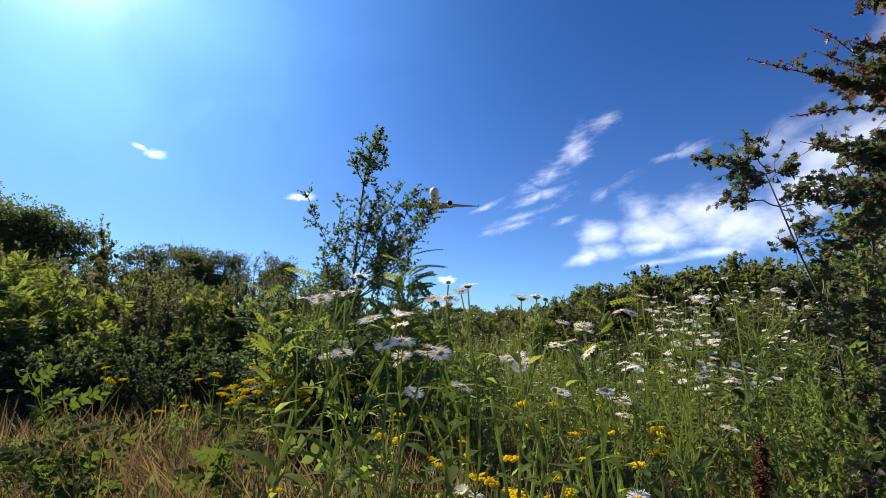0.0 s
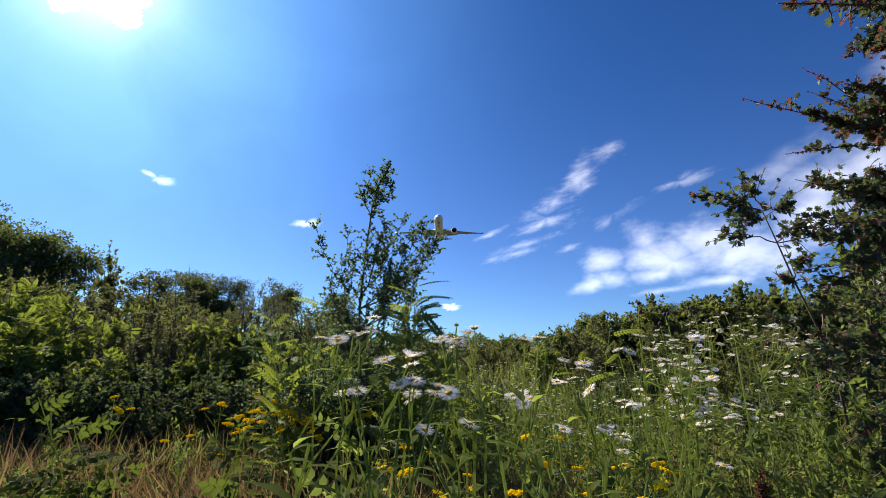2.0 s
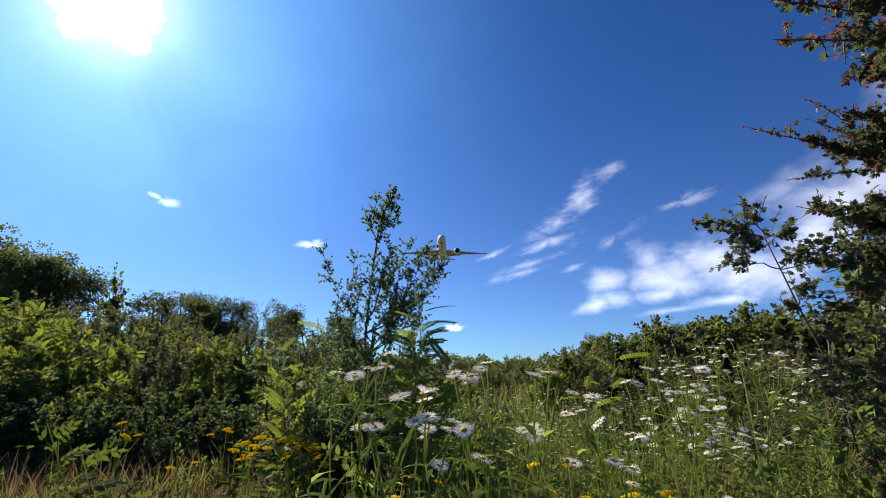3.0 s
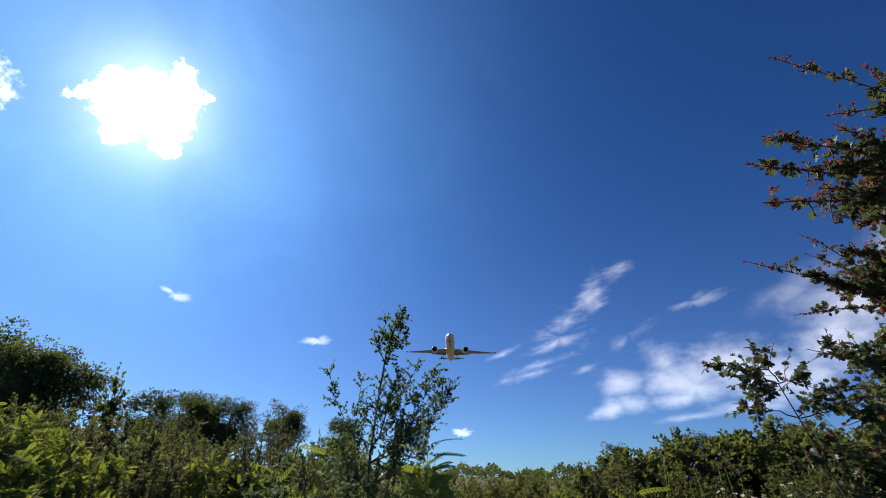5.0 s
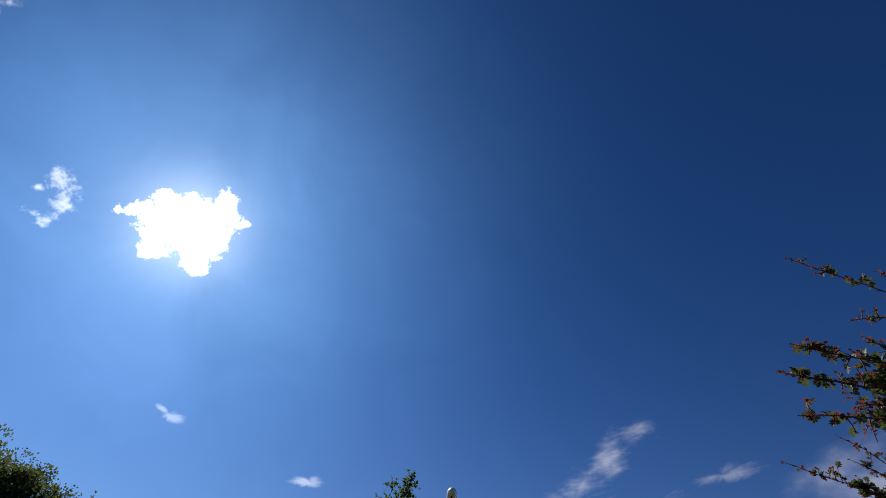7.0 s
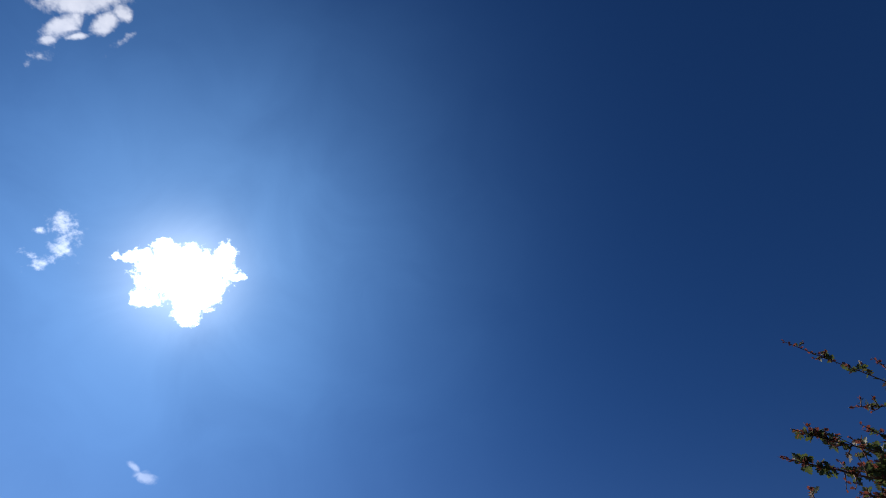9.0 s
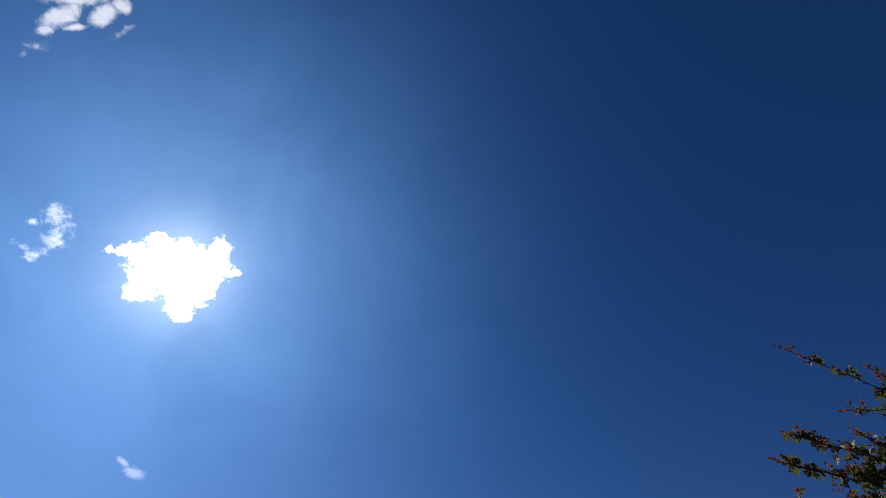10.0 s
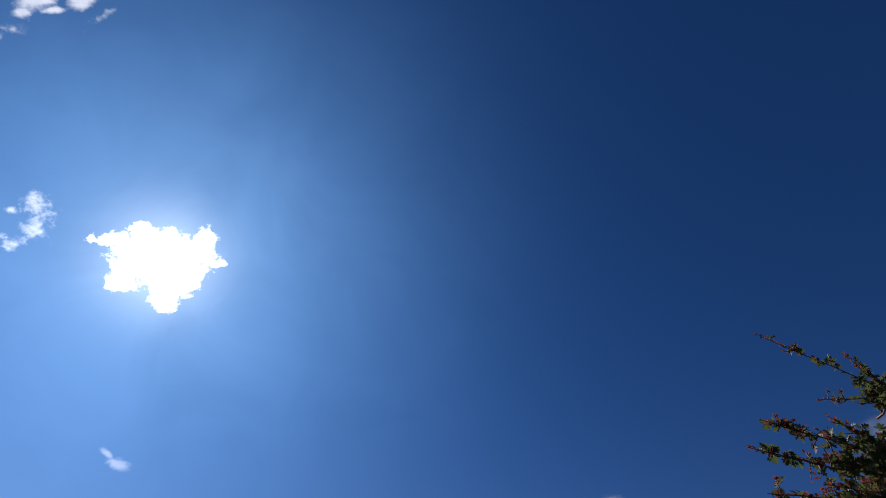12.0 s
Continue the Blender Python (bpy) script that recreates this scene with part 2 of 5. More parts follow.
def lathe(geo, profile, sides=20, axis="y", centre=(0, 0, 0), squash=1.0, caps=True):
    """A solid of revolution about an axis; profile: (along, radius)."""
    ang = np.linspace(0, 2 * np.pi, sides, endpoint=False)
    v = []
    for y, r in profile:
        for a in ang:
            x, z = r * math.cos(a), r * math.sin(a) * squash
            v.append((x, y, z) if axis == "y" else (x, z, y))
    f = []
    for i in range(len(profile) - 1):
        for k in range(sides):
            p, q = i * sides + k, i * sides + (k + 1) % sides
            f += [(p, q, q + sides), (p, q + sides, p + sides)]
    last = (len(profile) - 1) * sides
    if caps:
        f += [(0, k + 1, k) for k in range(1, sides - 1)]
        f += [(last, last + k, last + k + 1) for k in range(1, sides - 1)]
    geo.add(np.array(v) + np.array(centre), f)


# leaf shapes: one unit long along +y, normal +z
def ovate(w=0.3, fold=0.06, curl=0.1):
    v = [(0, 0, 0), (-w * 0.8, 0.22, fold), (0, 0.25, 0), (w * 0.8, 0.22, fold), (-w, 0.52, fold - curl * 0.2), (0, 0.55, -curl * 0.25), (w, 0.52, fold - curl * 0.2), (0, 1, -curl)]
    f = [(0, 2, 1), (0, 3, 2), (1, 2, 5), (1, 5, 4), (2, 3, 6), (2, 6, 5), (4, 5, 7), (5, 6, 7)]
    return np.array(v, float), np.array(f)


def diamond(w=0.3, fold=0.05):
    v = [(0, 0, 0), (-w, 0.45, fold), (w, 0.45, fold), (0, 1, 0)]
    return np.array(v, float), np.array([(0, 3, 1), (0, 2, 3)])


def lobed():
    half = [(0.03, 0.0), (0.10, 0.20), (0.36, 0.30), (0.42, 0.40), (0.20, 0.45), (0.40, 0.62), (0.40, 0.70), (0.18, 0.70), (0.20, 0.90), (0.08, 0.90)]
    ring = [(-x, y) for x, y in half] + [(0.0, 1.0)] + [(x, y) for x, y in reversed(half)]
    v = [(0, 0.5, -0.05)] + [(x, y, 0.25 * abs(x) - 0.12 * y * y) for x, y in ring]
    f = [(0, i + 1, i) for i in range(1, len(ring))]
    return np.array(v, float), np.array(f)


def spade(w=0.3, fold=0.05):
    return np.array([(-w, 0.3, fold), (w, 0.3, fold), (0, 1, 0)], float), np.array([(0, 1, 2)])


def pinnate(pairs=6, leaflet=0.30, w=0.40, droop=0.25, full=False, spare=False):
    vs, fs, n = [], [], 0
    lv, lf = ovate(w * 0.8, 0.05, 0.12) if full else spade(w, 0.06) if spare else diamond(w, 0.06)
    spots = []
    for i in range(pairs):
        y = 0.18 + 0.74 * i / (pairs - 0.5)
        for s in (-1, 1):
            spots.append((y, s * radians(62 - 12 * i / pairs), leaflet * (1.0 - 0.25 * abs(i / pairs - 0.4))))
    spots.append((0.93, 0.0, leaflet * 0.9))
    for y, a, ln in spots:
        c, s = math.cos(a), math.sin(a)
        p = lv * ln
        q = np.stack([p[:, 0] * c + p[:, 1] * s, -p[:, 0] * s + p[:, 1] * c + y, p[:, 2]], 1)
        q[:, 2] -= droop * q[:, 1] ** 2 + 0.12 * np.abs(q[:, 0])
        vs.append(q)
        fs.append(lf + n)
        n += len(q)
    r = np.array([(-0.008, 0, 0), (0.008, 0, 0), (-0.006, 0.5, -droop * 0.25), (0.006, 0.5, -droop * 0.25), (0, 0.95, -droop * 0.9)])
    vs.append(r)
    fs.append(np.array([(0, 1, 3), (0, 3, 2), (2, 3, 4)]) + n)
    return np.concatenate(vs), np.concatenate(fs)


def strap(w=0.09, rows=4, arch=0.3):
    v, f = [], []
    for i in range(rows + 1):
        t = i / rows
        half = w * (0.25 + 0.75 * math.sin(math.pi * min(1.0, 0.15 + t * 0.9))) * (1.0 if i < rows else 0.05)
        z = -arch * t * t
        v += [(-half, t, z + 0.02), (half, t, z + 0.02)]
    for i in range(rows):
        a = 2 * i
        f += [(a, a + 1, a + 3), (a, a + 3, a + 2)]
    return np.array(v, float), np.array(f)


def ribbon(w=0.05, arch=0.2):
    """A narrow blunt-ended petal."""
    v = [(-w * 0.6, 0, 0), (w * 0.6, 0, 0), (-w, 0.55, 0.02 - arch * 0.3), (w, 0.55, 0.02 - arch * 0.3), (-w * 0.55, 1, -arch), (w * 0.55, 1, -arch)]
    return np.array(v, float), np.array([(0, 1, 3), (0, 3, 2), (2, 3, 5), (2, 5, 4)])


def place(geo, shape, p, d, up, size, width=1.0):
    """Many copies of a leaf: base p, direction d, upper side near up, length size."""
    lv, lf = shape
    p, d = np.asarray(p, float), unit(d)
    side = unit(np.cross(d, up))
    nrm = np.cross(side, d)
    s = np.broadcast_to(np.asarray(size, float), (len(p),))[:, None, None]
    v = p[:, None] + s * (lv[None, :, 0:1] * width * side[:, None] + lv[None, :, 1:2] * d[:, None] + lv[None, :, 2:3] * nrm[:, None])
    f = lf[None] + (np.arange(len(p)) * len(lv))[:, None, None]
    geo.add(v.reshape(-1, 3), f.reshape(-1, 3))


def wander(rng, start, direction, length, points=6, jitter=0.12, rise=0.0):
    """A crooked line that starts in one direction and bends up by rise."""
    d = unit(np.asarray(direction, float))
    out = [np.asarray(start, float)]
    step = length / (points - 1)
    for _ in range(points - 1):
        d = unit(d + rng.normal(0, jitter, 3) + np.array([0, 0, rise]))
        out.append(out[-1] + d * step)
    return np.array(out)


def along(line, t):
    t = np.clip(t, 0, 1) * (len(line) - 1)
    i = np.minimum(t.astype(int), len(line) - 2)
    w = (t - i)[:, None]
    return line[i] * (1 - w) + line[i + 1] * w, unit(line[i + 1] - line[i])


def leafy(rng, line, count, spread=0.8, start=0.1):
    """Leaf bases and directions along a twig."""
    t = start + (1 - start) * np.sort(rng.random(count))
    p, d = along(line, t)
    d = unit(d * 0.7 + spread * unit(rng.normal(0, 1, (count, 3))) + np.array([0, 0, 0.15]))
    return p, d


def empty(name, at, label, category, group="", kind=""):
    ob = new(name)
    ob.location = at
    ob.empty_display_size = 0.1
    return tagged(ob, label, category, group, kind)


# ---- ground: one sheet to the horizon ----
def lift(x, y):
    """Height of the ground: nearly level, with a low bank at either side."""
    x, y = np.asarray(x, float), np.asarray(y, float)
    near = 0.03 * np.sin(1.9 * x + 0.7) * np.cos(1.6 * y) + 0.02 * np.sin(4.1 * x - 2.3 * y)
    bank = 0.5 * np.clip((np.abs(x + 0.5) - 5.0) / 12.0, 0, 1) ** 1.5
    return near * np.exp(-(x * x + y * y) / 900.0) + bank


def ground():
    r = np.concatenate([[0.0], np.geomspace(0.4, 4500.0, 70)])
    a = np.linspace(0, 2 * np.pi, 97)[:-1]
    x, y = r[:, None] * np.sin(a), r[:, None] * np.cos(a)
    v = np.stack([x, y, lift(x, y)], -1).reshape(-1, 3)
    n, f = len(a), []
    for i in range(len(r) - 1):
        for k in range(n):
            p, q = i * n + k, i * n + (k + 1) % n
            if i:
                f.append((p, q, q + n))
            f.append((p, q + n, p + n))
    g = Geo().add(v, np.array(f)[:, ::-1])
    tagged(g.part("ground", MAT["ground"], smooth=True), "meadow soil with dry thatch and moss", "ground", kind="structure")


ground()

# ---- clouds, three kilometres off ----
FAR = 3000.0
CLOUD_LIGHT = 0.48


def cloud_material(name, blobs, grain, stretch, slant, wisp, lo, hi, bright, tone):
    """Sunlit cloud as emission over a clear sheet: soft lobes broken up by turbulence."""
    n = Net(name)
    o = n.obj()
    k = FAR * math.tan(radians(1.0))
    best = None
    for cx, cy, rx, ry, turn, weight in blobs:
        mp = n.node("ShaderNodeMapping", {"Vector": o, "Location": (cx * k, cy * k, 0), "Rotation": (0, 0, radians(turn)), "Scale": (rx * k, ry * k, 1000.0)})
        mp.vector_type = "TEXTURE"
        ln = n.node("ShaderNodeVectorMath", {0: mp.outputs[0]}, operation="LENGTH")
        d = n.math("MULTIPLY", n.math("SUBTRACT", 1.0, ln.outputs["Value"]), weight)
        best = d if best is None else n.math("MAXIMUM", best, d)
    mp = n.node("ShaderNodeMapping", {"Vector": o, "Rotation": (0, 0, radians(slant)), "Scale": (k * stretch, k, k)})
    mp.vector_type = "TEXTURE"
    puff = n.noise(grain, 6.0, 0.52, mp.outputs[0])
    fine = n.noise(grain * 3.1, 4.0, 0.55, mp.outputs[0])
    turb = n.math("ADD", n.math("MULTIPLY", n.math("SUBTRACT", puff, 0.5), wisp), n.math("MULTIPLY", n.math("SUBTRACT", fine, 0.5), wisp * 0.45))
    dens = n.math("ADD", best, turb)
    mr = n.node("ShaderNodeMapRange", {"Value": dens, "From Min": lo, "From Max": hi}, interpolation="SMOOTHSTEP")
    body = n.math("MULTIPLY", mr.outputs[0], n.math("ADD", 0.62, n.math("MULTIPLY", puff, 0.7)))
    em = n.node("ShaderNodeEmission", {"Color": rgba(tone), "Strength": n.math("MULTIPLY", body, bright * CLOUD_LIGHT)})
    tr = n.node("ShaderNodeBsdfTransparent", {"Color": (1, 1, 1, 1)})
    ad = n.node("ShaderNodeAddShader", {0: tr.outputs[0], 1: em.outputs[0]})
    return n.finish(ad.outputs[0])


def cloud(az, el, tilt, blobs, label, grain=0.6, stretch=1.0, slant=0.0, wisp=1.7, lo=0.0, hi=0.65, bright=0.8, tone=(1.0, 0.93, 0.82)):
    w = max(abs(b[0]) + max(b[2], b[3]) for b in blobs) * 1.35
    h = max(abs(b[1]) + max(b[2], b[3]) for b in blobs) * 1.35
    k = FAR * math.tan(radians(1.0))
    xs, ys = np.linspace(-w * k, w * k, 25), np.linspace(-h * k, h * k, 17)
    gx, gy = np.meshgrid(xs, ys)
    gz = 25.0 * np.sin(gx / 90.0) * np.cos(gy / 70.0)
    v = np.stack([gx, gy, gz], -1).reshape(-1, 3)
    f = []
    for j in range(16):
        for i in range(24):
            p = j * 25 + i
            f += [(p, p + 1, p + 26), (p, p + 26, p + 25)]
    m = cloud_material("cloud_glow", blobs, grain, stretch, slant, wisp, lo, hi, bright, tone)
    ob = Geo().add(v, f).part("cloud", m, smooth=True)
    ob.matrix_world = look(heading(az, el) * FAR, heading(az, el) * FAR * 2, 0) @ pose(0, 0, 0, 0, 0, tilt)
    tagged(ob, label, "cloud", "clouds", "structure")


SMALL = "small white fair-weather cloud in a blue sky"
cloud(-32.5, 16.8, 0, [(-0.7, 0.25, 0.9, 0.36, -14, 0.9), (0.6, -0.15, 1.2, 0.6, 2, 1.1)], SMALL, 0.9, 1.6, wisp=1.5, hi=0.9, bright=0.66)
cloud(-16.6, 13.8, 0, [(-0.5, -0.1, 1.8, 0.5, 7, 1), (0.5, 0.1, 1.2, 0.58, 4, 1)], SMALL, 0.9, 1.8, wisp=1.4, hi=0.9, bright=0.76)
cloud(0.5, 4.5, 0, [(0.0, 0.0, 1.3, 0.5, 3, 1)], SMALL, 1.1, 1.5)
cloud(12.0, 14.9, 0, [(4.0, 4.3, 2.9, 1.5, 56, 1.35), (6.3, 6.5, 2.2, 0.9, 35, 0.8), (1.1, 1.9, 3.1, 1.1, 35, 0.8), (-0.6, 0.7, 2.6, 0.8, 11, 0.8), (-1.0, -1.0, 3.4, 0.62, 17, 1.1), (-2.4, -3.1, 3.8, 0.55, 15, 1.1), (-3.5, -4.1, 3.2, 0.50, 14, 1.1), (-6.8, -1.8, 2.0, 0.35, 19, 0.8), (2.3, -3.8, 1.2, 0.4, 23, 0.8)],
      "thin streaked cloud drawn out by the wind", 0.9, 2.6, 17, 2.4, -0.35, 2.3, 0.80)
cloud(19.6, 14.9, 0, [(-1.1, -1.2, 1.6, 0.8, 18, 0.9), (1.5, 0.6, 1.6, 0.60, 26, 0.5), (-4.8, -0.7, 1.7, 0.65, 15, 0.4)], "faint wisp of cloud", 0.8, 2.6, 24, 2.2, -0.05, 1.7, 0.36)
cloud(26.8, 17.5, 0, [(1.1, 0.3, 2.1, 0.75, 11, 1), (-1.1, -0.3, 1.6, 0.40, 20, 0.5)], "faint wisp of cloud", 0.8, 2.6, 16, 2.0, -0.1, 1.5, 0.52)
cloud(25.5, 9.0, 0, [(-7.4, 0.6, 2.4, 1.3, 0, 1.1), (-8.7, -2.1, 2.3, 0.8, 17, 1.1), (-6.4, -1.5, 2.3, 0.95, -3, 1.0), (-0.9, 0.6, 4.0, 2.2, 1, 1.2), (-2.8, 2.7, 1.7, 1.7, 16, 0.7), (3.4, 2.0, 3.7, 2.5, 0, 1.2), (7.4, 0.4, 4.4, 2.6, 1, 1.2), (-2.2, -1.3, 2.8, 0.8, 5, 1), (-0.9, -3.0, 3.0, 0.36, 6, 0.8), (4.2, -2.3, 3.2, 0.65, 3, 0.9), (12.2, 2.9, 3.7, 2.1, 8, 1)],
      "broad white cumulus bank with a flat ragged base", 0.45, 1.7, 8, 1.6, -0.45, 1.15, 0.72)
cloud(39.9, 16.3, 0, [(0.1, -1.4, 5.4, 3.6, 8, 1.1), (-2.9, 1.4, 4.4, 1.4, 23, 0.5), (2.6, 0.1, 3.6, 3.0, 0, 1.0), (5.5, -2.0, 4.5, 3.6, 0, 1.0), (4.8, 4.2, 2.6, 4.4, -20, 0.9), (6.8, 7.6, 3.0, 4.0, -20, 1.1)], "hazy bright cloud bank", 0.35, 1.6, 15, 1.2, -0.25, 1.5, 0.74)
cloud(-53.3, 30.3, 0, [(-0.5, 1.8, 1.3, 1.3, 75, 1), (-1.3, 0.2, 0.6, 0.4, 40, 0.9), (0.9, 0.3, 1.0, 1.1, 39, 0.9), (0.8, -1.9, 1.1, 0.7, 62, 0.8), (0.6, 1.6, 1.0, 1.8, 40, 0.6), (-0.3, -1.9, 0.8, 0.5, 12, 0.7)], "torn scrap of bright cloud beside the sun", 1.1, 1.0, 0, 2.0, 0.0, 1.0, 1.25)
cloud(-69.3, 45.2, 0, [(-0.8, -1.3, 2.7, 0.95, 96, 1.1), (-0.4, -2.8, 1.1, 0.6, 79, 1), (0.2, 2.0, 1.9, 1.0, 97, 1.1), (0.0, 3.7, 1.0, 1.05, 70, 1), (-1.9, 1.3, 4.1, 1.2, 70, 1.2), (0.3, -0.6, 1.6, 0.3, 74, 0.7), (2.0, 2.2, 1.4, 0.4, 100, 0.5), (0.5, -4.1, 1.0, 0.6, 97, 0.4)], "puffy white cumulus high overhead", 0.7, 1.1, 0, 1.4, 0.0, 0.75, 1.3)
# strong emission stands in for the sun's glare through this cloud
cloud(-40.5, 34.5, 0, [(-0.1, 0.1, 5.3, 3.6, 30, 1.4), (-4.6, -0.6, 2.0, 0.95, 37, 0.9), (-1.6, -3.8, 1.8, 1.2, 38, 1.1), (2.2, -2.8, 1.7, 2.2, 40, 1.2), (2.0, 3.9, 1.5, 2.0, 31, 1.1), (4.4, 2.7, 1.1, 0.6, 46, 0.8), (-3.6, 1.6, 1.1, 0.95, 32, 1.0), (2.7, -0.5, 2.0, 2.2, 29, 1.2), (-6.1, -1.8, 0.8, 0.5, 31, 0.7)],
      "dazzling cloud with the sun behind it", 0.9, 1.0, 0, 1.3, 0.10, 0.75, 9.0, (1.0, 0.98, 0.95))


# ---- aircraft ----
def wing(geo, root, tip, chord0, chord1, sweep, thick0, thick1, dihedral):
    """A tapered, swept aerofoil from x = root to x = tip; leading edge towards -y."""
    prof = [(0.0, 0.0), (0.05, 0.45), (0.25, 0.9), (0.45, 1.0), (0.75, 0.55), (1.0, 0.04), (0.75, -0.25), (0.45, -0.5), (0.2, -0.55), (0.05, -0.35)]
    v, rows = [], 8
    for i in range(rows + 1):
        t = i / rows
        c = chord0 + (chord1 - chord0) * t ** 0.8
        th = thick0 + (thick1 - thick0) * t
        x = root + (tip - root) * t
        for a, b in prof:
            v.append((x, sweep * t + a * c, dihedral * t + 0.35 * dihedral * t * t + b * th))
    m, f = len(prof), []
    for i in range(rows):
        for k in range(m):
            p, q = i * m + k, i * m + (k + 1) % m
            f += [(p, q, q + m), (p, q + m, p + m)]
    for base in (0, rows * m):
        f += [(base, base + k, base + k + 1) for k in range(1, m - 1)]
    geo.add(v, f)


def aircraft():
    root = empty("airliner", (0, 0, 0), "white twin-engined airliner on final approach, wheels down", "aircraft")
    prof = [(-33.2, 0.05), (-32.8, 0.75), (-31.8, 1.45), (-30.0, 2.1), (-27.5, 2.7), (-25.0, 2.95), (-20, 3.0), (14, 3.0), (19, 2.75), (24, 2.1), (29, 1.25), (32, 0.65), (33.4, 0.25)]
    g = Geo()
    lathe(g, prof, 28)
    v = g.v[0]
    v[:, 2] += np.where(v[:, 1] > 14, (v[:, 1] - 14) * 0.085, 0) - np.where(v[:, 1] < -27, (-27 - v[:, 1]) * 0.09, 0)
    g.part("fuselage", MAT["white_paint"], root, "glossy white fuselage", True)
    g = Geo()
    lathe(g, [(-9.5, 0.2), (-8.5, 2.0), (-6, 2.9), (6, 2.9), (9.5, 1.8), (11, 0.3)], 20, centre=(0, 1, -1.15), squash=0.75)
    g.part("belly_fairing", MAT["white_paint"], root, smooth=True)
    for s in (-1, 1):
        g = Geo()
        wing(g, 2.0, 31.0, 12.5, 2.0, 17.0, 0.85, 0.12, 1.9)
        tube(g, [(31.0, 17.3, 2.55), (31.8, 18.6, 3.1), (32.3, 20.0, 4.1)], [0.5, 0.35, 0.08], 6)
        g.v = [a * np.array([s, 1, 1]) + np.array([0, -7.5, -1.6]) for a in g.v]
        g.part("wing", MAT["wing_grey"], root, "swept grey wing with flaps out", True)
        g = Geo()
        v = [(3.0, 4.0, -1.75), (13.0, 5.0, -1.15), (13.0, 6.4, -1.5), (3.0, 6.6, -2.25), (3.0, 4.0, -1.6), (13.0, 5.0, -1.0), (13.0, 6.4, -1.38), (3.0, 6.6, -2.1)]
        g.add(np.array(v) * np.array([s, 1, 1]), [(0, 1, 2), (0, 2, 3), (4, 6, 5), (4, 7, 6), (0, 4, 5), (0, 5, 1), (3, 2, 6), (3, 6, 7), (1, 5, 6), (1, 6, 2), (0, 3, 7), (0, 7, 4)])
        g.part("flap", MAT["wing_grey"], root)
        for fx in (8.0, 14.0, 19.5):
            g, t = Geo(), (fx - 2.0) / 29.0
            edge = 17.0 * t - 7.5 + 12.5 - 10.5 * t ** 0.8
            lathe(g, [(0, 0.05), (1.0, 0.32), (2.6, 0.3), (4.2, 0.05)], 8, centre=(s * fx, edge - 3.0, -1.75 + 1.9 * t + 0.66 * t * t))
            g.part("flap_fairing", MAT["wing_grey"], root, smooth=True)
        g = Geo()
        lathe(g, [(0.0, 1.55), (-0.25, 1.62), (-0.2, 1.78), (0.5, 1.98), (2.2, 2.02), (4.2, 1.72), (5.8, 1.25), (6.6, 0.95), (6.3, 0.5)], 22, centre=(s * 10.4, -10.6, -2.9))
        nac = g.part("engine", MAT["white_paint"], root, "white engine nacelle", True)
        # the nacelle is closed; a dark disc paints the shaded intake
        g = Geo()
        lathe(g, [(-0.1, 0.05), (0.02, 0.3), (0.04, 1.56), (0.2, 1.56)], 22, centre=(s * 10.4, -10.72, -2.9))
        g.part("fan", MAT["dark"], nac, "fan disc coloured dark for the shade inside the intake", True)
        g = Geo()
        lathe(g, [(-0.32, 1.60), (-0.36, 1.68), (-0.3, 1.78), (0.0, 1.92), (0.05, 1.80), (0.0, 1.60), (-0.32, 1.60)], 22, centre=(s * 10.4, -10.6, -2.9), caps=False)
        g.part("intake_lip", MAT["metal"], nac, "bare metal intake lip", True)
        g = Geo()
        g.add(np.array([(s * 10.2, -9, -1.2), (s * 10.6, -9, -1.2), (s * 10.2, -3, -0.6), (s * 10.6, -3, -0.6), (s * 10.2, -4, -2.2), (s * 10.6, -4, -2.2)]),
              [(0, 1, 3), (0, 3, 2), (0, 2, 4), (1, 5, 3), (2, 3, 5), (2, 5, 4), (0, 4, 5), (0, 5, 1)])
        g.part("pylon", MAT["white_paint"], nac)
        g = Geo()
        wing(g, 0.6, 9.6, 5.6, 2.0, 5.6, 0.35, 0.1, 1.0)
        g.v = [a * np.array([s, 1, 1]) + np.array([0, 25.0, 1.3]) for a in g.v]
        g.part("tailplane", MAT["wing_grey"], root, "grey tailplane", True)
        g = Geo()
        tube(g, [(s * 5.2, 3.2, -1.6), (s * 5.3, 3.0, -5.0)], [0.22, 0.18], 8)
        tube(g, [(s * 5.3, 2.0, -5.1), (s * 5.3, 4.1, -5.3)], [0.16, 0.16], 6)
        tube(g, [(s * 3.4, 3.2, -2.4), (s * 5.2, 3.1, -4.0)], [0.1, 0.1], 6)
        gear = g.part("main_gear", MAT["metal"], root, "lowered main landing gear")
        for wx in (-0.75, 0.75):
            for wy in (2.1, 4.0):
                g = Geo()
                ring = [(-0.25, 0.3), (-0.26, 0.62), (-0.16, 0.7), (0.16, 0.7), (0.26, 0.62), (0.25, 0.3)]
                lathe(g, ring, 14)
                g.v = [np.stack([a[:, 1] + s * 5.3 + wx, a[:, 0] + wy, a[:, 2] - 5.25], 1) for a in g.v]
                g.part("wheel", MAT["rubber"], gear, "black tyre", True)
    g = Geo()
    wing(g, 0.0, 9.4, 8.6, 3.2, 7.6, 0.45, 0.15, 0.0)
    g.v = [np.stack([a[:, 2], a[:, 1] + 21.5, a[:, 0] + 2.6], 1) for a in g.v]
    g.part("tail_fin", MAT["white_paint"], root, "upright tail fin", True)
    g = Geo()
    tube(g, [(0, -26.6, -2.4), (0, -26.8, -5.2)], [0.16, 0.13], 8)
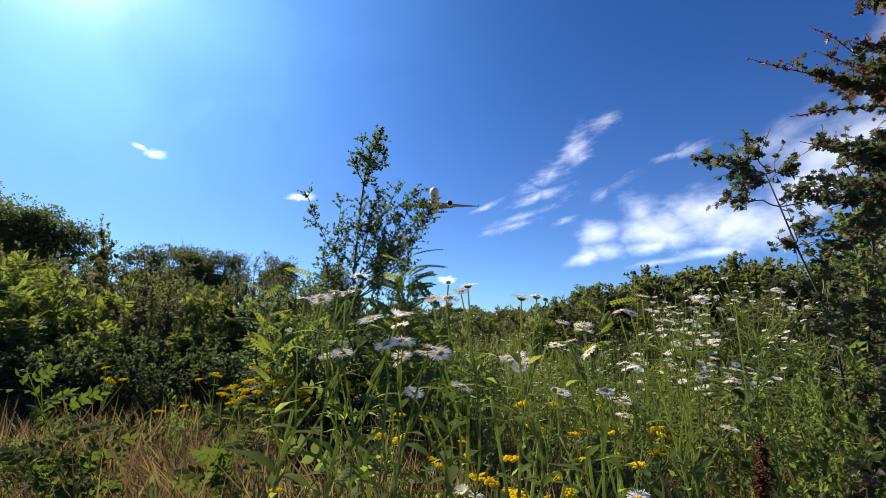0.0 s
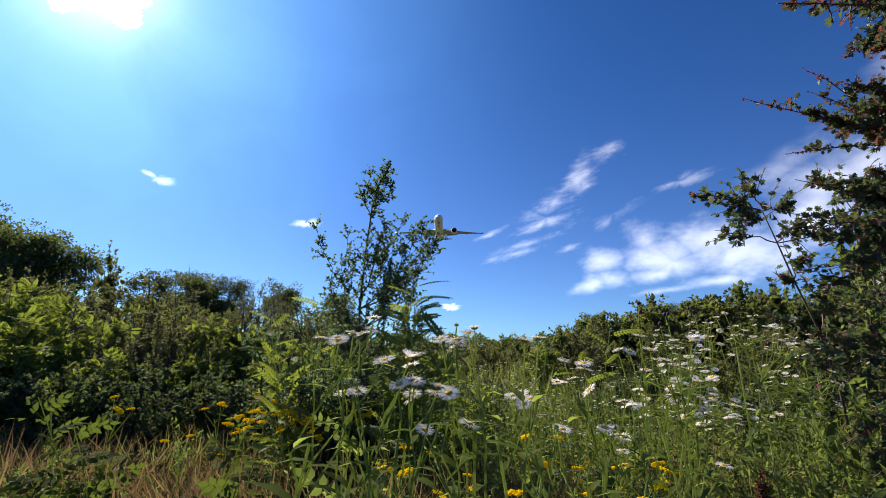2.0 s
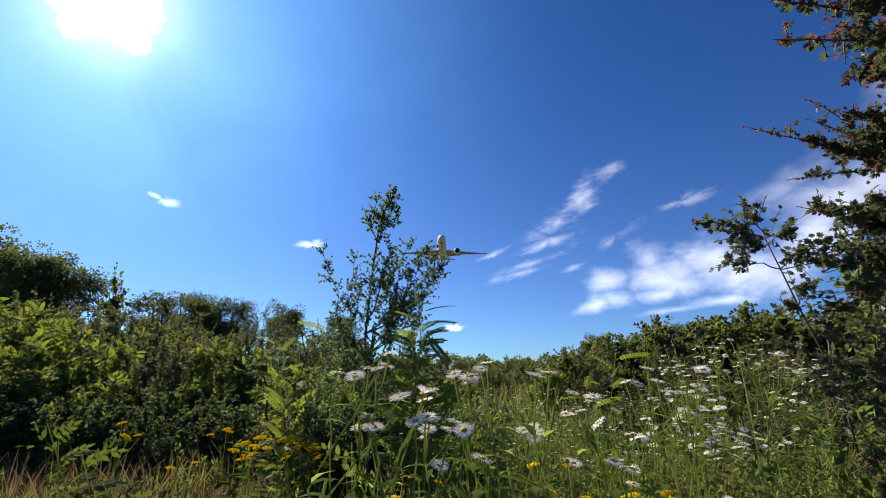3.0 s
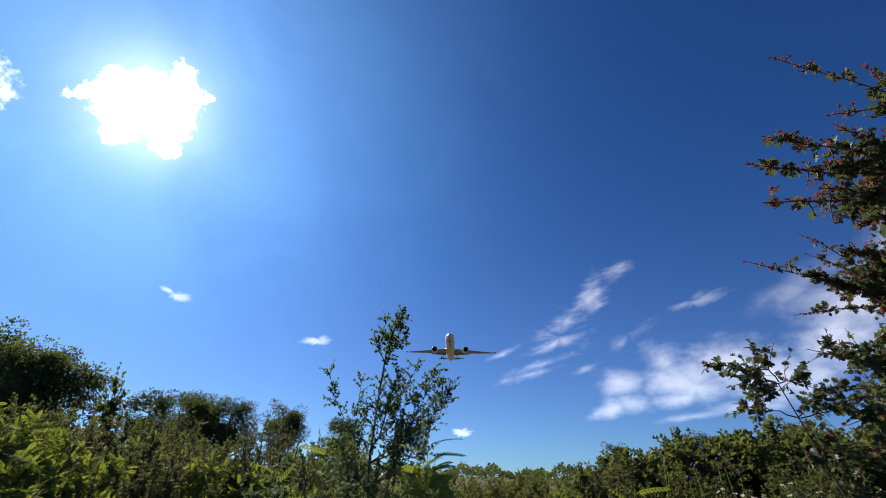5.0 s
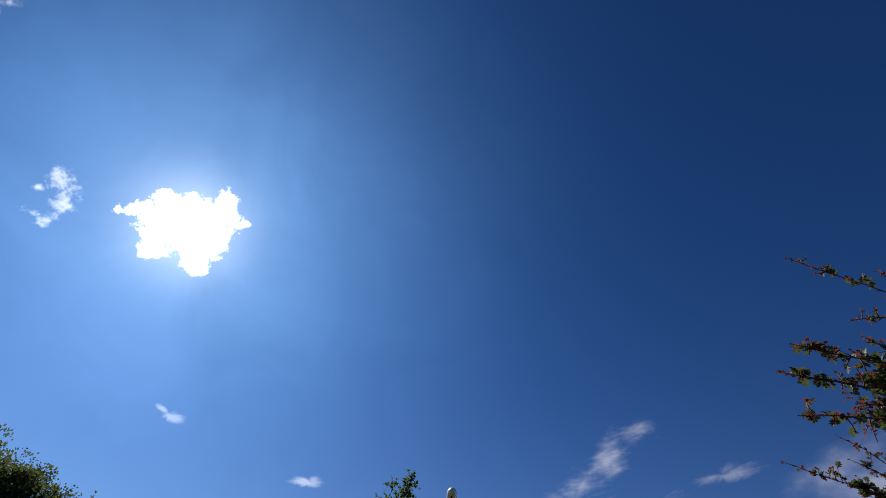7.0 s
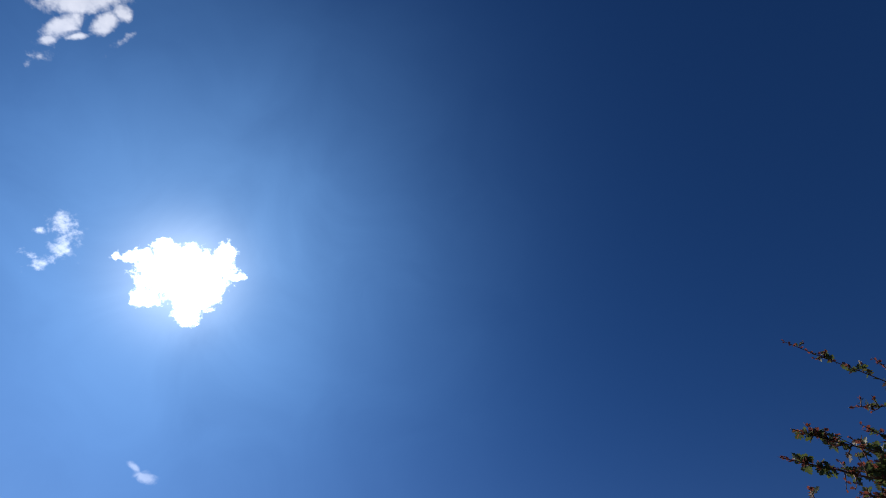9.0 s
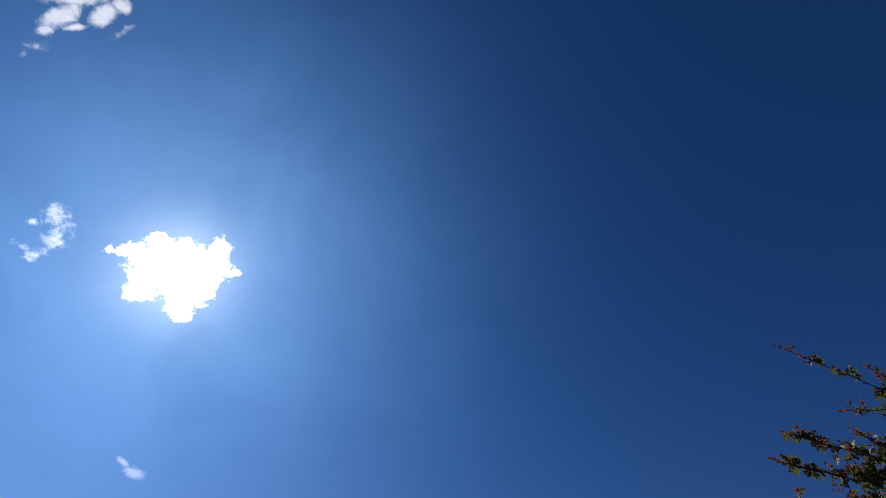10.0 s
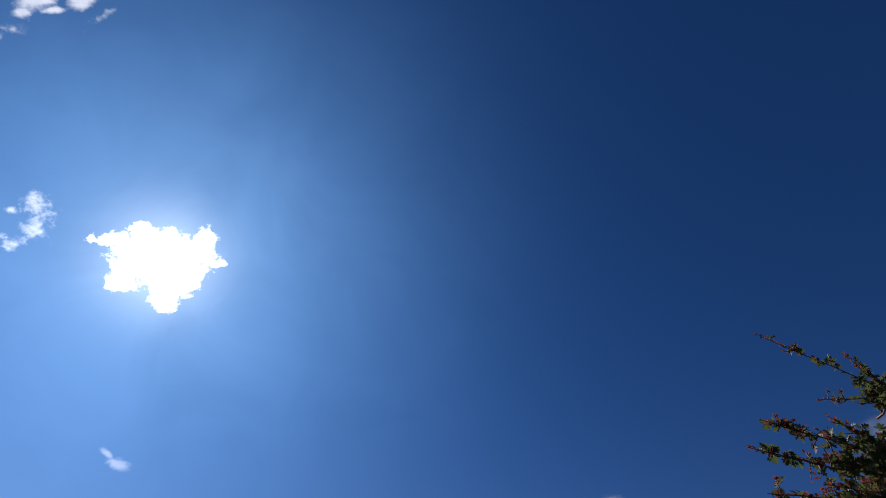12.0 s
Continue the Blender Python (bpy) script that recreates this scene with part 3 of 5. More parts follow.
    gear = g.part("nose_gear", MAT["metal"], root, "lowered nose wheel leg")
    for wx in (-0.35, 0.35):
        g = Geo()
        lathe(g, [(-0.18, 0.2), (-0.18, 0.42), (-0.1, 0.5), (0.1, 0.5), (0.18, 0.42), (0.18, 0.2)], 12)
        g.v = [np.stack([a[:, 1] + wx, a[:, 0] - 26.8, a[:, 2] - 5.2], 1) for a in g.v]
        g.part("wheel", MAT["rubber"], gear, "black tyre", True)
    # solid dark blocks in place of the shaded nose wheel bay
    for wy in (-27.6, -26.0):
        g = Geo()
        g.add([(-0.45, wy - 0.8, -2.35), (0.45, wy - 0.8, -2.35), (0.45, wy + 0.8, -2.75), (-0.45, wy + 0.8, -2.75), (-0.45, wy - 0.8, -2.9), (0.45, wy - 0.8, -2.9), (0.45, wy + 0.8, -3.1), (-0.45, wy + 0.8, -3.1)],
              [(0, 1, 2), (0, 2, 3), (4, 6, 5), (4, 7, 6), (0, 4, 5), (0, 5, 1), (1, 5, 6), (1, 6, 2), (2, 6, 7), (2, 7, 3), (3, 7, 4), (3, 4, 0)])
        g.part("gear_door", MAT["dark"], root, "dark block for the shade in the open wheel bay")
    root.matrix_world = pose(-5.7, 329.2, 80.2, -3.0, 0, 0)


aircraft()


# ---- shrubs and trees ----
def shrub(name, rng, height, radius, shape, size, leaves, mat, label, category="shrub", stems=7, twigs=9, up=0.5, bark="bark", sprigs=0, group="thicket shrubs", flat=0.55):
    """A many-stemmed shrub: crooked stems, twigs and single leaves."""
    root = empty(name, (0, 0, 0), label, category, group)
    wood, leaf_p, leaf_d = Geo(), [], []
    lines = []
    for i in range(stems):
        a = 2 * np.pi * (i + rng.random()) / stems
        out = np.array([math.cos(a), math.sin(a), 0]) * rng.uniform(0.25, 1.0)
        h = height * rng.uniform(0.72, 1.0) * (1.0 - 0.35 * np.hypot(*out[:2]) ** 2)
        top = out * radius * 0.85 + np.array([0, 0, h])
        st = np.array([*(out[:2] * radius * 0.12), -0.05])
        s = np.linspace(0, 1, 8)[:, None]
        line = st + (top - st) * s + np.array([0, 0, 1]) * (0.22 * height * s * (1 - s)) + rng.normal(0, 0.035 * radius + 0.01, (8, 3)) * s
        line[:, 2] *= h / max(line[-1, 2], 0.1)
        tube(wood, line, np.linspace(0.009 * height + 0.004, 0.003, 8), 5)
        lines.append(line)
    tw = []
    for line in lines:
        for t in rng.uniform(0.12, 1.0, twigs):
            p, d = along(line, np.array([t]))
            out = unit(np.array([p[0][0], p[0][1], 0.01]))
            d0 = unit(0.6 * out + up * np.array([0, 0, 1]) + 0.7 * rng.normal(0, 1, 3))
            ln = radius * rng.uniform(0.25, 0.55) * (1.15 - 0.5 * t)
            w = wander(rng, p[0], d0, ln, 5, 0.18, 0.03)
            w[:, 2] = np.maximum(w[:, 2], 0.04)
            tube(wood, w, np.linspace(0.005, 0.0015, 5), 4)
            tw.append(w)
    for _ in range(sprigs):
        line = lines[rng.integers(len(lines))]
        w = wander(rng, line[-2], np.array([*rng.normal(0, 0.35, 2), 1.0]), height * rng.uniform(0.12, 0.3), 6, 0.1, 0.02)
        tube(wood, w, np.linspace(0.004, 0.0012, 6), 4)
        tw.append(w)
    per = max(2, int(leaves / len(tw)))
    for w in tw:
        p, d = leafy(rng, w, per, 0.9)
        leaf_p.append(p + rng.normal(0, size * 0.25, p.shape))
        leaf_d.append(d)
    p, d = np.concatenate(leaf_p), np.concatenate(leaf_d)
    p[:, 2] = np.maximum(p[:, 2], 0.02)
    crown = Geo()
    place(crown, shape, p, d, np.array([0, 0, 1.0]) + flat * rng.normal(0, 1, p.shape), size * rng.uniform(0.65, 1.2, len(p)))
    wood.part("trunk", MAT[bark], root, "thin crooked stems")
    crown.part("crown", MAT[mat], root, "many small leaves")
    return root


def spread(source, spots):
    """Puts a shrub and its copies at (x, y, turn, scale)."""
    for i, (x, y, turn, k) in enumerate(spots):
        m = pose(x, y, float(lift(x, y)) - 0.02, 0, 0, turn) @ Matrix.Scale(k, 4)
        if i == 0:
            source.matrix_world = m
        else:
            copy_thing(source, m)


R = np.random.default_rng
ROB = "bright yellow-green feathery-leaved locust shrub in the thicket"
THK = "dense dark green bramble thicket, coloured darker still for the ground shade"
DSK = "dull olive and brown shrub with sparse twigs"
FINE = pinnate(5, 0.30, 0.34)
spread(shrub("locust_shrub", R(1), 1.95, 1.15, FINE, 0.120, 4200, "robinia", ROB, stems=10, twigs=14, up=0.3, flat=0.42), [(-5.3, 5.8, 0, 0.88), (-2.75, 5.9, 130, 0.79), (-7.4, 6.8, 70, 1.35), (1.9, 9.6, 20, 0.60), (-3.0, 9.4, 200, 0.9)])
spread(shrub("locust_shrub", R(2), 1.75, 1.05, FINE, 0.115, 4000, "robinia", ROB, stems=9, twigs=14, up=0.3, flat=0.42), [(-4.4, 5.7, 0, 0.90), (-4.5, 4.9, 60, 0.78), (-3.55, 4.9, 170, 0.64), (-1.75, 5.4, 210, 0.70), (-6.4, 5.2, 110, 1.18), (-5.0, 8.4, 20, 1.16), (-0.95, 4.1, 300, 0.66), (-0.6, 3.35, 40, 0.64), (0.1, 3.5, 140, 0.50), (-0.78, 3.4, 220, 0.52)])
# the low front brambles also make the dark band of shade under the thicket
bramble = shrub("bramble_thicket", R(3), 1.2, 1.0, ovate(0.34), 0.060, 5200, "bramble", THK, stems=12, twigs=18, up=0.2)
spread(bramble, [(-4.45, 4.35, 0, 0.84), (-3.45, 4.4, 60, 0.80), (-2.7, 4.5, 200, 0.74), (-3.3, 5.2, 90, 0.90), (-2.2, 5.0, 200, 0.85), (-6.2, 4.5, 250, 1.15), (-5.6, 6.9, 40, 1.3), (3.3, 7.2, 60, 0.9), (5.6, 7.0, 150, 0.82), (2.3, 6.3, 300, 0.72), (6.9, 6.4, 20, 1.35), (4.2, 5.9, 10, 0.8), (0.4, 6.3, 45, 0.7), (-0.9, 6.0, 160, 0.9), (3.1, 5.0, 100, 0.62), (1.6, 5.0, 220, 0.55), (3.4, 3.6, 130, 0.75), (-4.0, 4.3, 20, 0.78), (-1.75, 4.6, 310, 0.8)])
# the scrub slope that rises towards one side, twelve metres off
scrub = shrub("hazel_scrub", R(10), 1.2, 1.0, diamond(0.40), 0.058, 7000, "thicket", "leafy green scrub on a rising slope", stems=12, twigs=18, up=0.35, sprigs=18)
for i in range(12):
    x = 3.3 + 0.62 * i
    m = pose(x, 12.2 + 0.5 * (i % 3), float(lift(x, 12.2)) - 0.02, 0, 0, 71 * i) @ Matrix.Scale(min(1.18 + 0.155 * (x - 3.4), 1.68), 4)
    if i == 0:
        scrub.matrix_world = m
    else:
        copy_thing(scrub, m)
spread(shrub("olive_shrub", R(4), 2.15, 1.0, diamond(0.36), 0.048, 6400, "dusky", DSK, stems=10, twigs=18, sprigs=8), [(-4.9, 7.2, 0, 0.92), (-3.5, 6.6, 100, 0.78), (-6.9, 8.0, 210, 1.1), (-2.1, 8.3, 300, 0.9), (4.6, 9.6, 30, 0.66), (6.1, 9.0, 200, 0.72), (7.6, 8.2, 80, 1.15), (-3.5, 5.7, 45, 0.76), (5.2, 11.5, 10, 0.85), (3.0, 10.5, 250, 0.78), (-6.0, 11.0, 300, 0.95), (-4.4, 11.5, 120, 1.1), (-5.9, 6.2, 10, 0.85), (-2.5, 6.3, 150, 0.78), (-2.0, 6.6, 270, 0.76), (-3.0, 6.1, 330, 0.74), (-5.5, 7.2, 60, 0.94), (-6.3, 7.4, 130, 1.04)])
thorn = shrub("thorn_shrub", R(5), 1.9, 1.1, diamond(0.38), 0.055, 6200, "thicket", "dark green thorn shrub with upright shoots", stems=10, twigs=18, sprigs=7)
spread(thorn, [(-5.6, 9.4, 0, 1.05), (-1, 8.2, 30, 0.75), (-9, 9, 60, 1.3), (-2.6, 10.6, 170, 1), (-1, 13, 200, 0.75), (-0.2, 15, 300, 0.78), (-11.6, 15.2, 40, 1.5), (-8.6, 14.9, 250, 1.2), (-9.2, 15.6, 100, 1.3), (-7.2, 15, 10, 1.15)])
# a slim small tree and thin shoots that stand up out of the thicket
spread(shrub("field_maple", R(8), 3.9, 0.62, diamond(0.42), 0.085, 3400, "thicket", "slim dark green small tree standing above the thicket", "tree", stems=6, twigs=16, sprigs=6), [(-9.9, 14.0, 0, 1.0), (-10.3, 14.2, 140, 0.86)])
spread(shrub("privet_shoots", R(9), 2.45, 0.55, diamond(0.30), 0.036, 1500, "dusky", "thin arching shoots with sparse small leaves", stems=6, twigs=9, sprigs=9, flat=0.5), [(-4.9, 8.0, 0, 0.98), (-4.4, 8.0, 70, 1.02), (-3.4, 8.2, 200, 0.95), (-2.95, 8.1, 110, 0.90), (-2.6, 7.8, 20, 0.86)])
for x, y, turn, k in [(3.7, 9, 90, 0.78), (5.4, 8.4, 200, 0.74), (4.15, 7.0, 50, 0.60), (6.8, 10.2, 300, 0.9), (8.8, 9, 130, 1.35), (2, 11.5, 220, 0.7), (0.4, 10.5, 80, 0.64), (1.2, 13, 10, 0.7), (3.2, 13, 100, 0.85), (5, 14, 50, 0.8), (8, 12.5, 260, 1.0), (2, 16, 140, 0.78)]:
    copy_thing(thorn, pose(x, y, float(lift(x, y)) - 0.02, 0, 0, turn) @ Matrix.Scale(k, 4))

spread(shrub("elder_shrub", R(6), 1.95, 0.48, diamond(0.36), 0.030, 4600, "daisy_leaf", "light green leafy shrub behind the hawthorn", stems=10, twigs=16, sprigs=10), [(3.02, 3.0, 0, 1.22), (2.48, 2.55, 140, 0.93), (3.6, 3.4, 60, 1.25)])

spread(shrub("wild_pear_shrub", R(7), 1.4, 0.55, diamond(0.38), 0.030, 3600, "pear", "low dark leafy shrub at the foot of the young tree", stems=9, twigs=14, sprigs=8), [(-0.95, 3.35, 0, 1.0), (-0.28, 3.15, 130, 0.85), (-0.72, 3.0, 30, 0.72)])


def far_tree(rng, height, width, label):
    """A full-grown broadleaf tree seen from far off."""
    root = empty("broadleaf_tree", (0, 0, 0), label, "tree", "trees beyond the meadow")
    wood, crown = Geo(), Geo()
    trunk = wander(rng, (0, 0, -0.1), (0, 0, 1), height * 0.75, 7, 0.05)
    tube(wood, trunk, np.linspace(height * 0.028, height * 0.006, 7), 8)
    ps, ds = [], []
    for i in range(26):
        t = rng.uniform(0.22, 1.0)
        p, _ = along(trunk, np.array([t]))
        a = rng.uniform(0, 2 * np.pi)
        limb = wander(rng, p[0], (math.cos(a), math.sin(a), rng.uniform(0.1, 1.1)), width * rng.uniform(0.32, 0.55) * (1.25 - 0.6 * t), 6, 0.15, 0.05)
        tube(wood, limb, np.linspace(height * 0.009, 0.01, 6), 5)
        for _ in range(5):
            c = along(limb, rng.uniform(0.35, 1.0, 1))[0][0] + rng.normal(0, width * 0.04, 3)
            n = 110
            d = unit(rng.normal(0, 1, (n, 3)))
            r = width * rng.uniform(0.07, 0.13)
            ps.append(c + d * r * rng.uniform(0.5, 1.05, (n, 1)) * np.array([1.15, 1.15, 0.8]))
            ds.append(unit(d + rng.normal(0, 0.5, (n, 3))))
    p, d = np.concatenate(ps), np.concatenate(ds)
    place(crown, diamond(0.42), p, d, np.array([0, 0, 1.0]) + rng.normal(0, 0.6, p.shape), height * 0.021 * rng.uniform(0.6, 1.2, len(p)))
    wood.part("trunk", MAT["bark"], root)
    crown.part("crown", MAT["wood"], root, "dense dark green foliage")
    return root


DARK = "dark green broadleaf tree at the far edge of the meadow"
spread(far_tree(R(11), 12.0, 9.5, DARK), [(-49, 58, 0, 1.34), (-31.5, 60, 80, 0.62), (-66, 66, 200, 1.25), (-22.5, 66, 130, 0.60), (22, 72, 40, 0.36), (40, 60, 10, 0.5)])
spread(far_tree(R(12), 11.0, 9.0, DARK), [(-55.5, 60, 0, 1.55), (-28, 62, 60, 0.60), (-43, 70, 100, 0.72), (-35, 66, 10, 0.68), (30, 66, 200, 0.42), (-74, 60, 300, 1.4), (-17, 75, 30, 0.55), (52, 58, 90, 0.62)])


def far_woods():
    """The low dark line of woods that closes the view."""
    rng, g = R(13), Geo()
    n = 26000
    az = np.radians(rng.uniform(-60, 75, n))
    dist = rng.uniform(230, 300, n)
    x, y = np.sin(az) * dist, np.cos(az) * dist
    bump = 4.2 + 1.5 * np.sin(az * 41.0) + 1.2 * np.sin(az * 97.0 + 1.0) + 0.9 * np.sin(az * 211.0) + 5.0 * np.clip((az - 0.35) / 0.6, 0, 1)
    z = bump * np.sqrt(rng.random(n)) + 0.3
    d = unit(rng.normal(0, 1, (n, 3)))
    place(g, diamond(0.45), np.stack([x, y, z], 1), d, np.array([0, 0, 1.0]) + rng.normal(0, 0.5, (n, 3)), rng.uniform(0.8, 1.8, n))
    tagged(g.part("far_woods", MAT["wood"]), "low dark line of woods on the horizon", "woods", kind="stuff")


far_woods()


def young_tree():
    """The slender many-stemmed tree that stands up against the sky."""
    rng = R(21)
    at = np.array([-0.46, 2.85, 0.0])
    root = empty("young_tree", tuple(at), "slender young wild pear with small dark leaves and upright shoots", "tree")
    # tip x, y, z, height at which it leaves the trunk, thickness, twigs, twig length, share of the length that is leafy
    trunk = np.array([(-0.46, 2.85, -0.05), (-0.50, 2.86, 0.6), (-0.53, 2.84, 1.2), (-0.51, 2.85, 1.55), (-0.48, 2.85, 1.85), (-0.44, 2.86, 2.02), (-0.385, 2.85, 2.13)]) - at
    plume = [((-0.5, 2.8, 2.08), 1.8, 0.006, 30, 0.07), ((-0.41, 2.95, 2.1), 1.85, 0.005, 26, 0.07), ((-0.37, 2.8, 1.99), 1.78, 0.005, 22, 0.06)]
    sprays = [((-0.83, 2.87, 1.75), 0.95, 0.009, 56, 0.085), ((-0.33, 2.8, 1.66), 0.95, 0.008, 42, 0.11), ((-0.14, 2.9, 1.72), 1.05, 0.008, 46, 0.1), ((-0.61, 2.8, 1.68), 1.15, 0.008, 42, 0.09), ((-0.05, 2.85, 1.69), 1.15, 0.009, 66, 0.09), ((-0.16, 2.8, 1.77), 1.2, 0.008, 59, 0.09), ((-0.29, 2.92, 1.8), 1.25, 0.008, 59, 0.1), ((-0.1, 2.95, 1.58), 1.05, 0.008, 59, 0.1), ((-0.21, 2.75, 1.63), 1.1, 0.008, 59, 0.11), ((-0.38, 2.75, 1.72), 1.25, 0.008, 56, 0.1)]
    skirt = [((-0.2, 2.9, 1.36), 0.75, 0.008, 56, 0.12), ((-0.72, 2.9, 1.36), 0.7, 0.008, 56, 0.12), ((-0.32, 2.65, 1.45), 0.8, 0.008, 56, 0.12), ((-0.6, 2.65, 1.42), 0.8, 0.008, 56, 0.12), ((-0.15, 2.85, 1.15), 0.55, 0.007, 49, 0.13), ((-0.78, 2.8, 1.15), 0.5, 0.007, 49, 0.13), ((-0.45, 2.6, 1.2), 0.55, 0.007, 56, 0.13)]
    trunk = along(trunk, np.linspace(0, 1, 25))[0]
    crown = Geo()
    ps, ds = [], []

    def dress(g, line, twigs, reach, first):
        for t in np.sort(rng.uniform(first, 1.0, twigs)):
            p, d = along(line, np.array([t]))
            side = unit(np.array([*rng.normal(0, 1, 2), rng.uniform(-0.1, 0.9)]))
            w = wander(rng, p[0], d[0] * 0.55 + side, reach * rng.uniform(0.5, 1.6) * (1.2 - 0.5 * t), 4, 0.22, 0.04)
            tube(g, w, np.linspace(0.0016, 0.0006, 4), 4)
            q, e = leafy(rng, w, int(rng.integers(7, 12)), 1.2, 0.15)
            ps.append(q)
            ds.append(e)

    g = Geo()
    tube(g, trunk, np.linspace(0.010, 0.0016, 25), 7)
    dress(g, trunk[8:], 95, 0.080, 0.05)
    g.part("trunk", MAT["bark"], root)
    for tip, z0, r, twigs, reach in plume + sprays + skirt:
        k = int(np.argmin(np.abs(trunk[:, 2] - z0)))
        st = trunk[k] + (trunk[min(k + 1, 24)] - trunk[k]) * 0.3
        tip = np.array(tip) - at
        s = np.linspace(0, 1, 8)[:, None]
        line = st + (tip - st) * np.concatenate([s ** 0.8, s ** 0.8, s ** 1.15], 1) + rng.normal(0, 0.026, (8, 3)) * np.sin(np.pi * s)
        g = Geo()
        tube(g, line, np.linspace(r * 0.6, 0.0010, 8), 5)
        dress(g, line, twigs, reach, 0.14)
        g.part("branch", MAT["bark"], root)
    p, d = np.concatenate(ps), np.concatenate(ds)
    place(crown, ovate(0.40, 0.06, 0.15), p, d, np.array([0, 0, 1.0]) + 0.8 * rng.normal(0, 1, p.shape), rng.uniform(0.012, 0.022, len(p)))
    crown.part("crown", MAT["pear"], root, "small dark glossy leaves")


young_tree()


def compound_sapling(name, rng, at, height, leaf, count, mat, label, pairs=6, lean=(0, 0), stems=2, leaflet=0.16, wide=0.36):
    """A sapling with long feathery leaves, each one a part."""
    root = empty(name, at, label, "sapling", "feathery-leaved saplings")
    meshes = []
    for j in range(3):
        g = Geo()
        place(g, pinnate(pairs + j - 1, leaflet, wide, 0.15 + 0.15 * j, True), np.zeros((1, 3)), np.array([[0, 1.0, 0]]), np.array([0, 0, 1.0]), 1.0)
        meshes.append(g.mesh("leaf", MAT[mat]))
    for k in range(stems):
        top = np.array([lean[0] + rng.normal(0, 0.08), lean[1] + rng.normal(0, 0.08), height * (1 - 0.15 * k)])
        line = wander(rng, (0.03 * k, 0, -0.03), top, np.linalg.norm(top), 8, 0.05)
        g = Geo()
        tube(g, line, np.linspace(0.0042 * height, 0.0016, 8), 6)
        g.part("stem", MAT["stem"], root)
        for i in range(count):
            t = 0.18 + 0.82 * (i + rng.random() * 0.5) / count
            p, d = along(line, np.array([min(t, 1.0)]))
            a = i * 2.4 + k
            dr = unit(np.array([math.cos(a), math.sin(a), rng.uniform(0.15, 1.1)]))
            ob = new("leaf", meshes[i % 3])
            ob.parent = root
            x = unit(np.cross(dr, np.array([0, 0, 1.0]) + rng.normal(0, 0.8, 3)))
            z = np.cross(x, dr)
            ln = leaf * rng.uniform(0.7, 1.15)
            mat4 = Matrix(((x[0], dr[0], z[0], p[0][0]), (x[1], dr[1], z[1], p[0][1]), (x[2], dr[2], z[2], p[0][2]), (0, 0, 0, 1)))
            ob.matrix_basis = mat4 @ Matrix.Scale(ln, 4)
    return root


SAP = "locust sapling with bright green feathery leaves"
compound_sapling("locust_sapling", R(31), (-0.34, 2.5, 0), 1.40, 0.165, 36, "robinia", SAP, 9, (0.06, 0), 3)
compound_sapling("locust_sapling", R(39), (-0.24, 2.62, 0), 1.34, 0.165, 36, "robinia", SAP, 9, (0.02, 0), 2)
compound_sapling("locust_sapling", R(32), (-0.85, 2.7, 0), 1.25, 0.17, 26, "robinia", SAP, 8, (-0.12, 0), 3)
compound_sapling("locust_sapling", R(33), (-1.05, 3.3, 0), 1.35, 0.18, 26, "robinia", SAP, 8, (-0.05, 0), 3)
compound_sapling("locust_sapling", R(34), (0.95, 3.45, 0), 1.18, 0.20, 14, "robinia", SAP, 8, (0.05, 0), 2)
compound_sapling("locust_sapling", R(43), (-0.24, 2.38, 0), 1.28, 0.155, 36, "robinia", SAP, 9, (0.08, 0), 2)
compound_sapling("locust_sapling", R(35), (-0.1, 3.2, 0), 1.0, 0.17, 20, "robinia", SAP, 8, (0.1, 0), 2)
SEED = "low locust seedling with bright green leaflets"
for i, (x, y, h) in enumerate(((-0.27, 1.3, 0.86), (-0.20, 1.2, 0.80), (-0.12, 1.15, 0.74))):
    compound_sapling("locust_seedling", R(130 + i), (x, y, 0), h, 0.10, 13, "daisy_leaf", SEED, 4, (0, 0), 1, 0.30, 0.40)
BROAD = "broad-leaved green sapling growing out of dry grass"
compound_sapling("broadleaf_sapling", R(36), (-1.28, 1.95, 0), 0.84, 0.13, 14, "broad", BROAD, 3, (-0.24, 0), 5, 0.34, 0.36)
compound_sapling("broadleaf_sapling", R(37), (-1.02, 2.0, 0), 0.80, 0.13, 14, "broad", BROAD, 3, (0.16, 0), 5, 0.34, 0.36)
compound_sapling("broadleaf_sapling", R(41), (-1.55, 2.1, 0), 0.78, 0.13, 14, "broad", BROAD, 3, (-0.1, 0), 4, 0.34, 0.36)


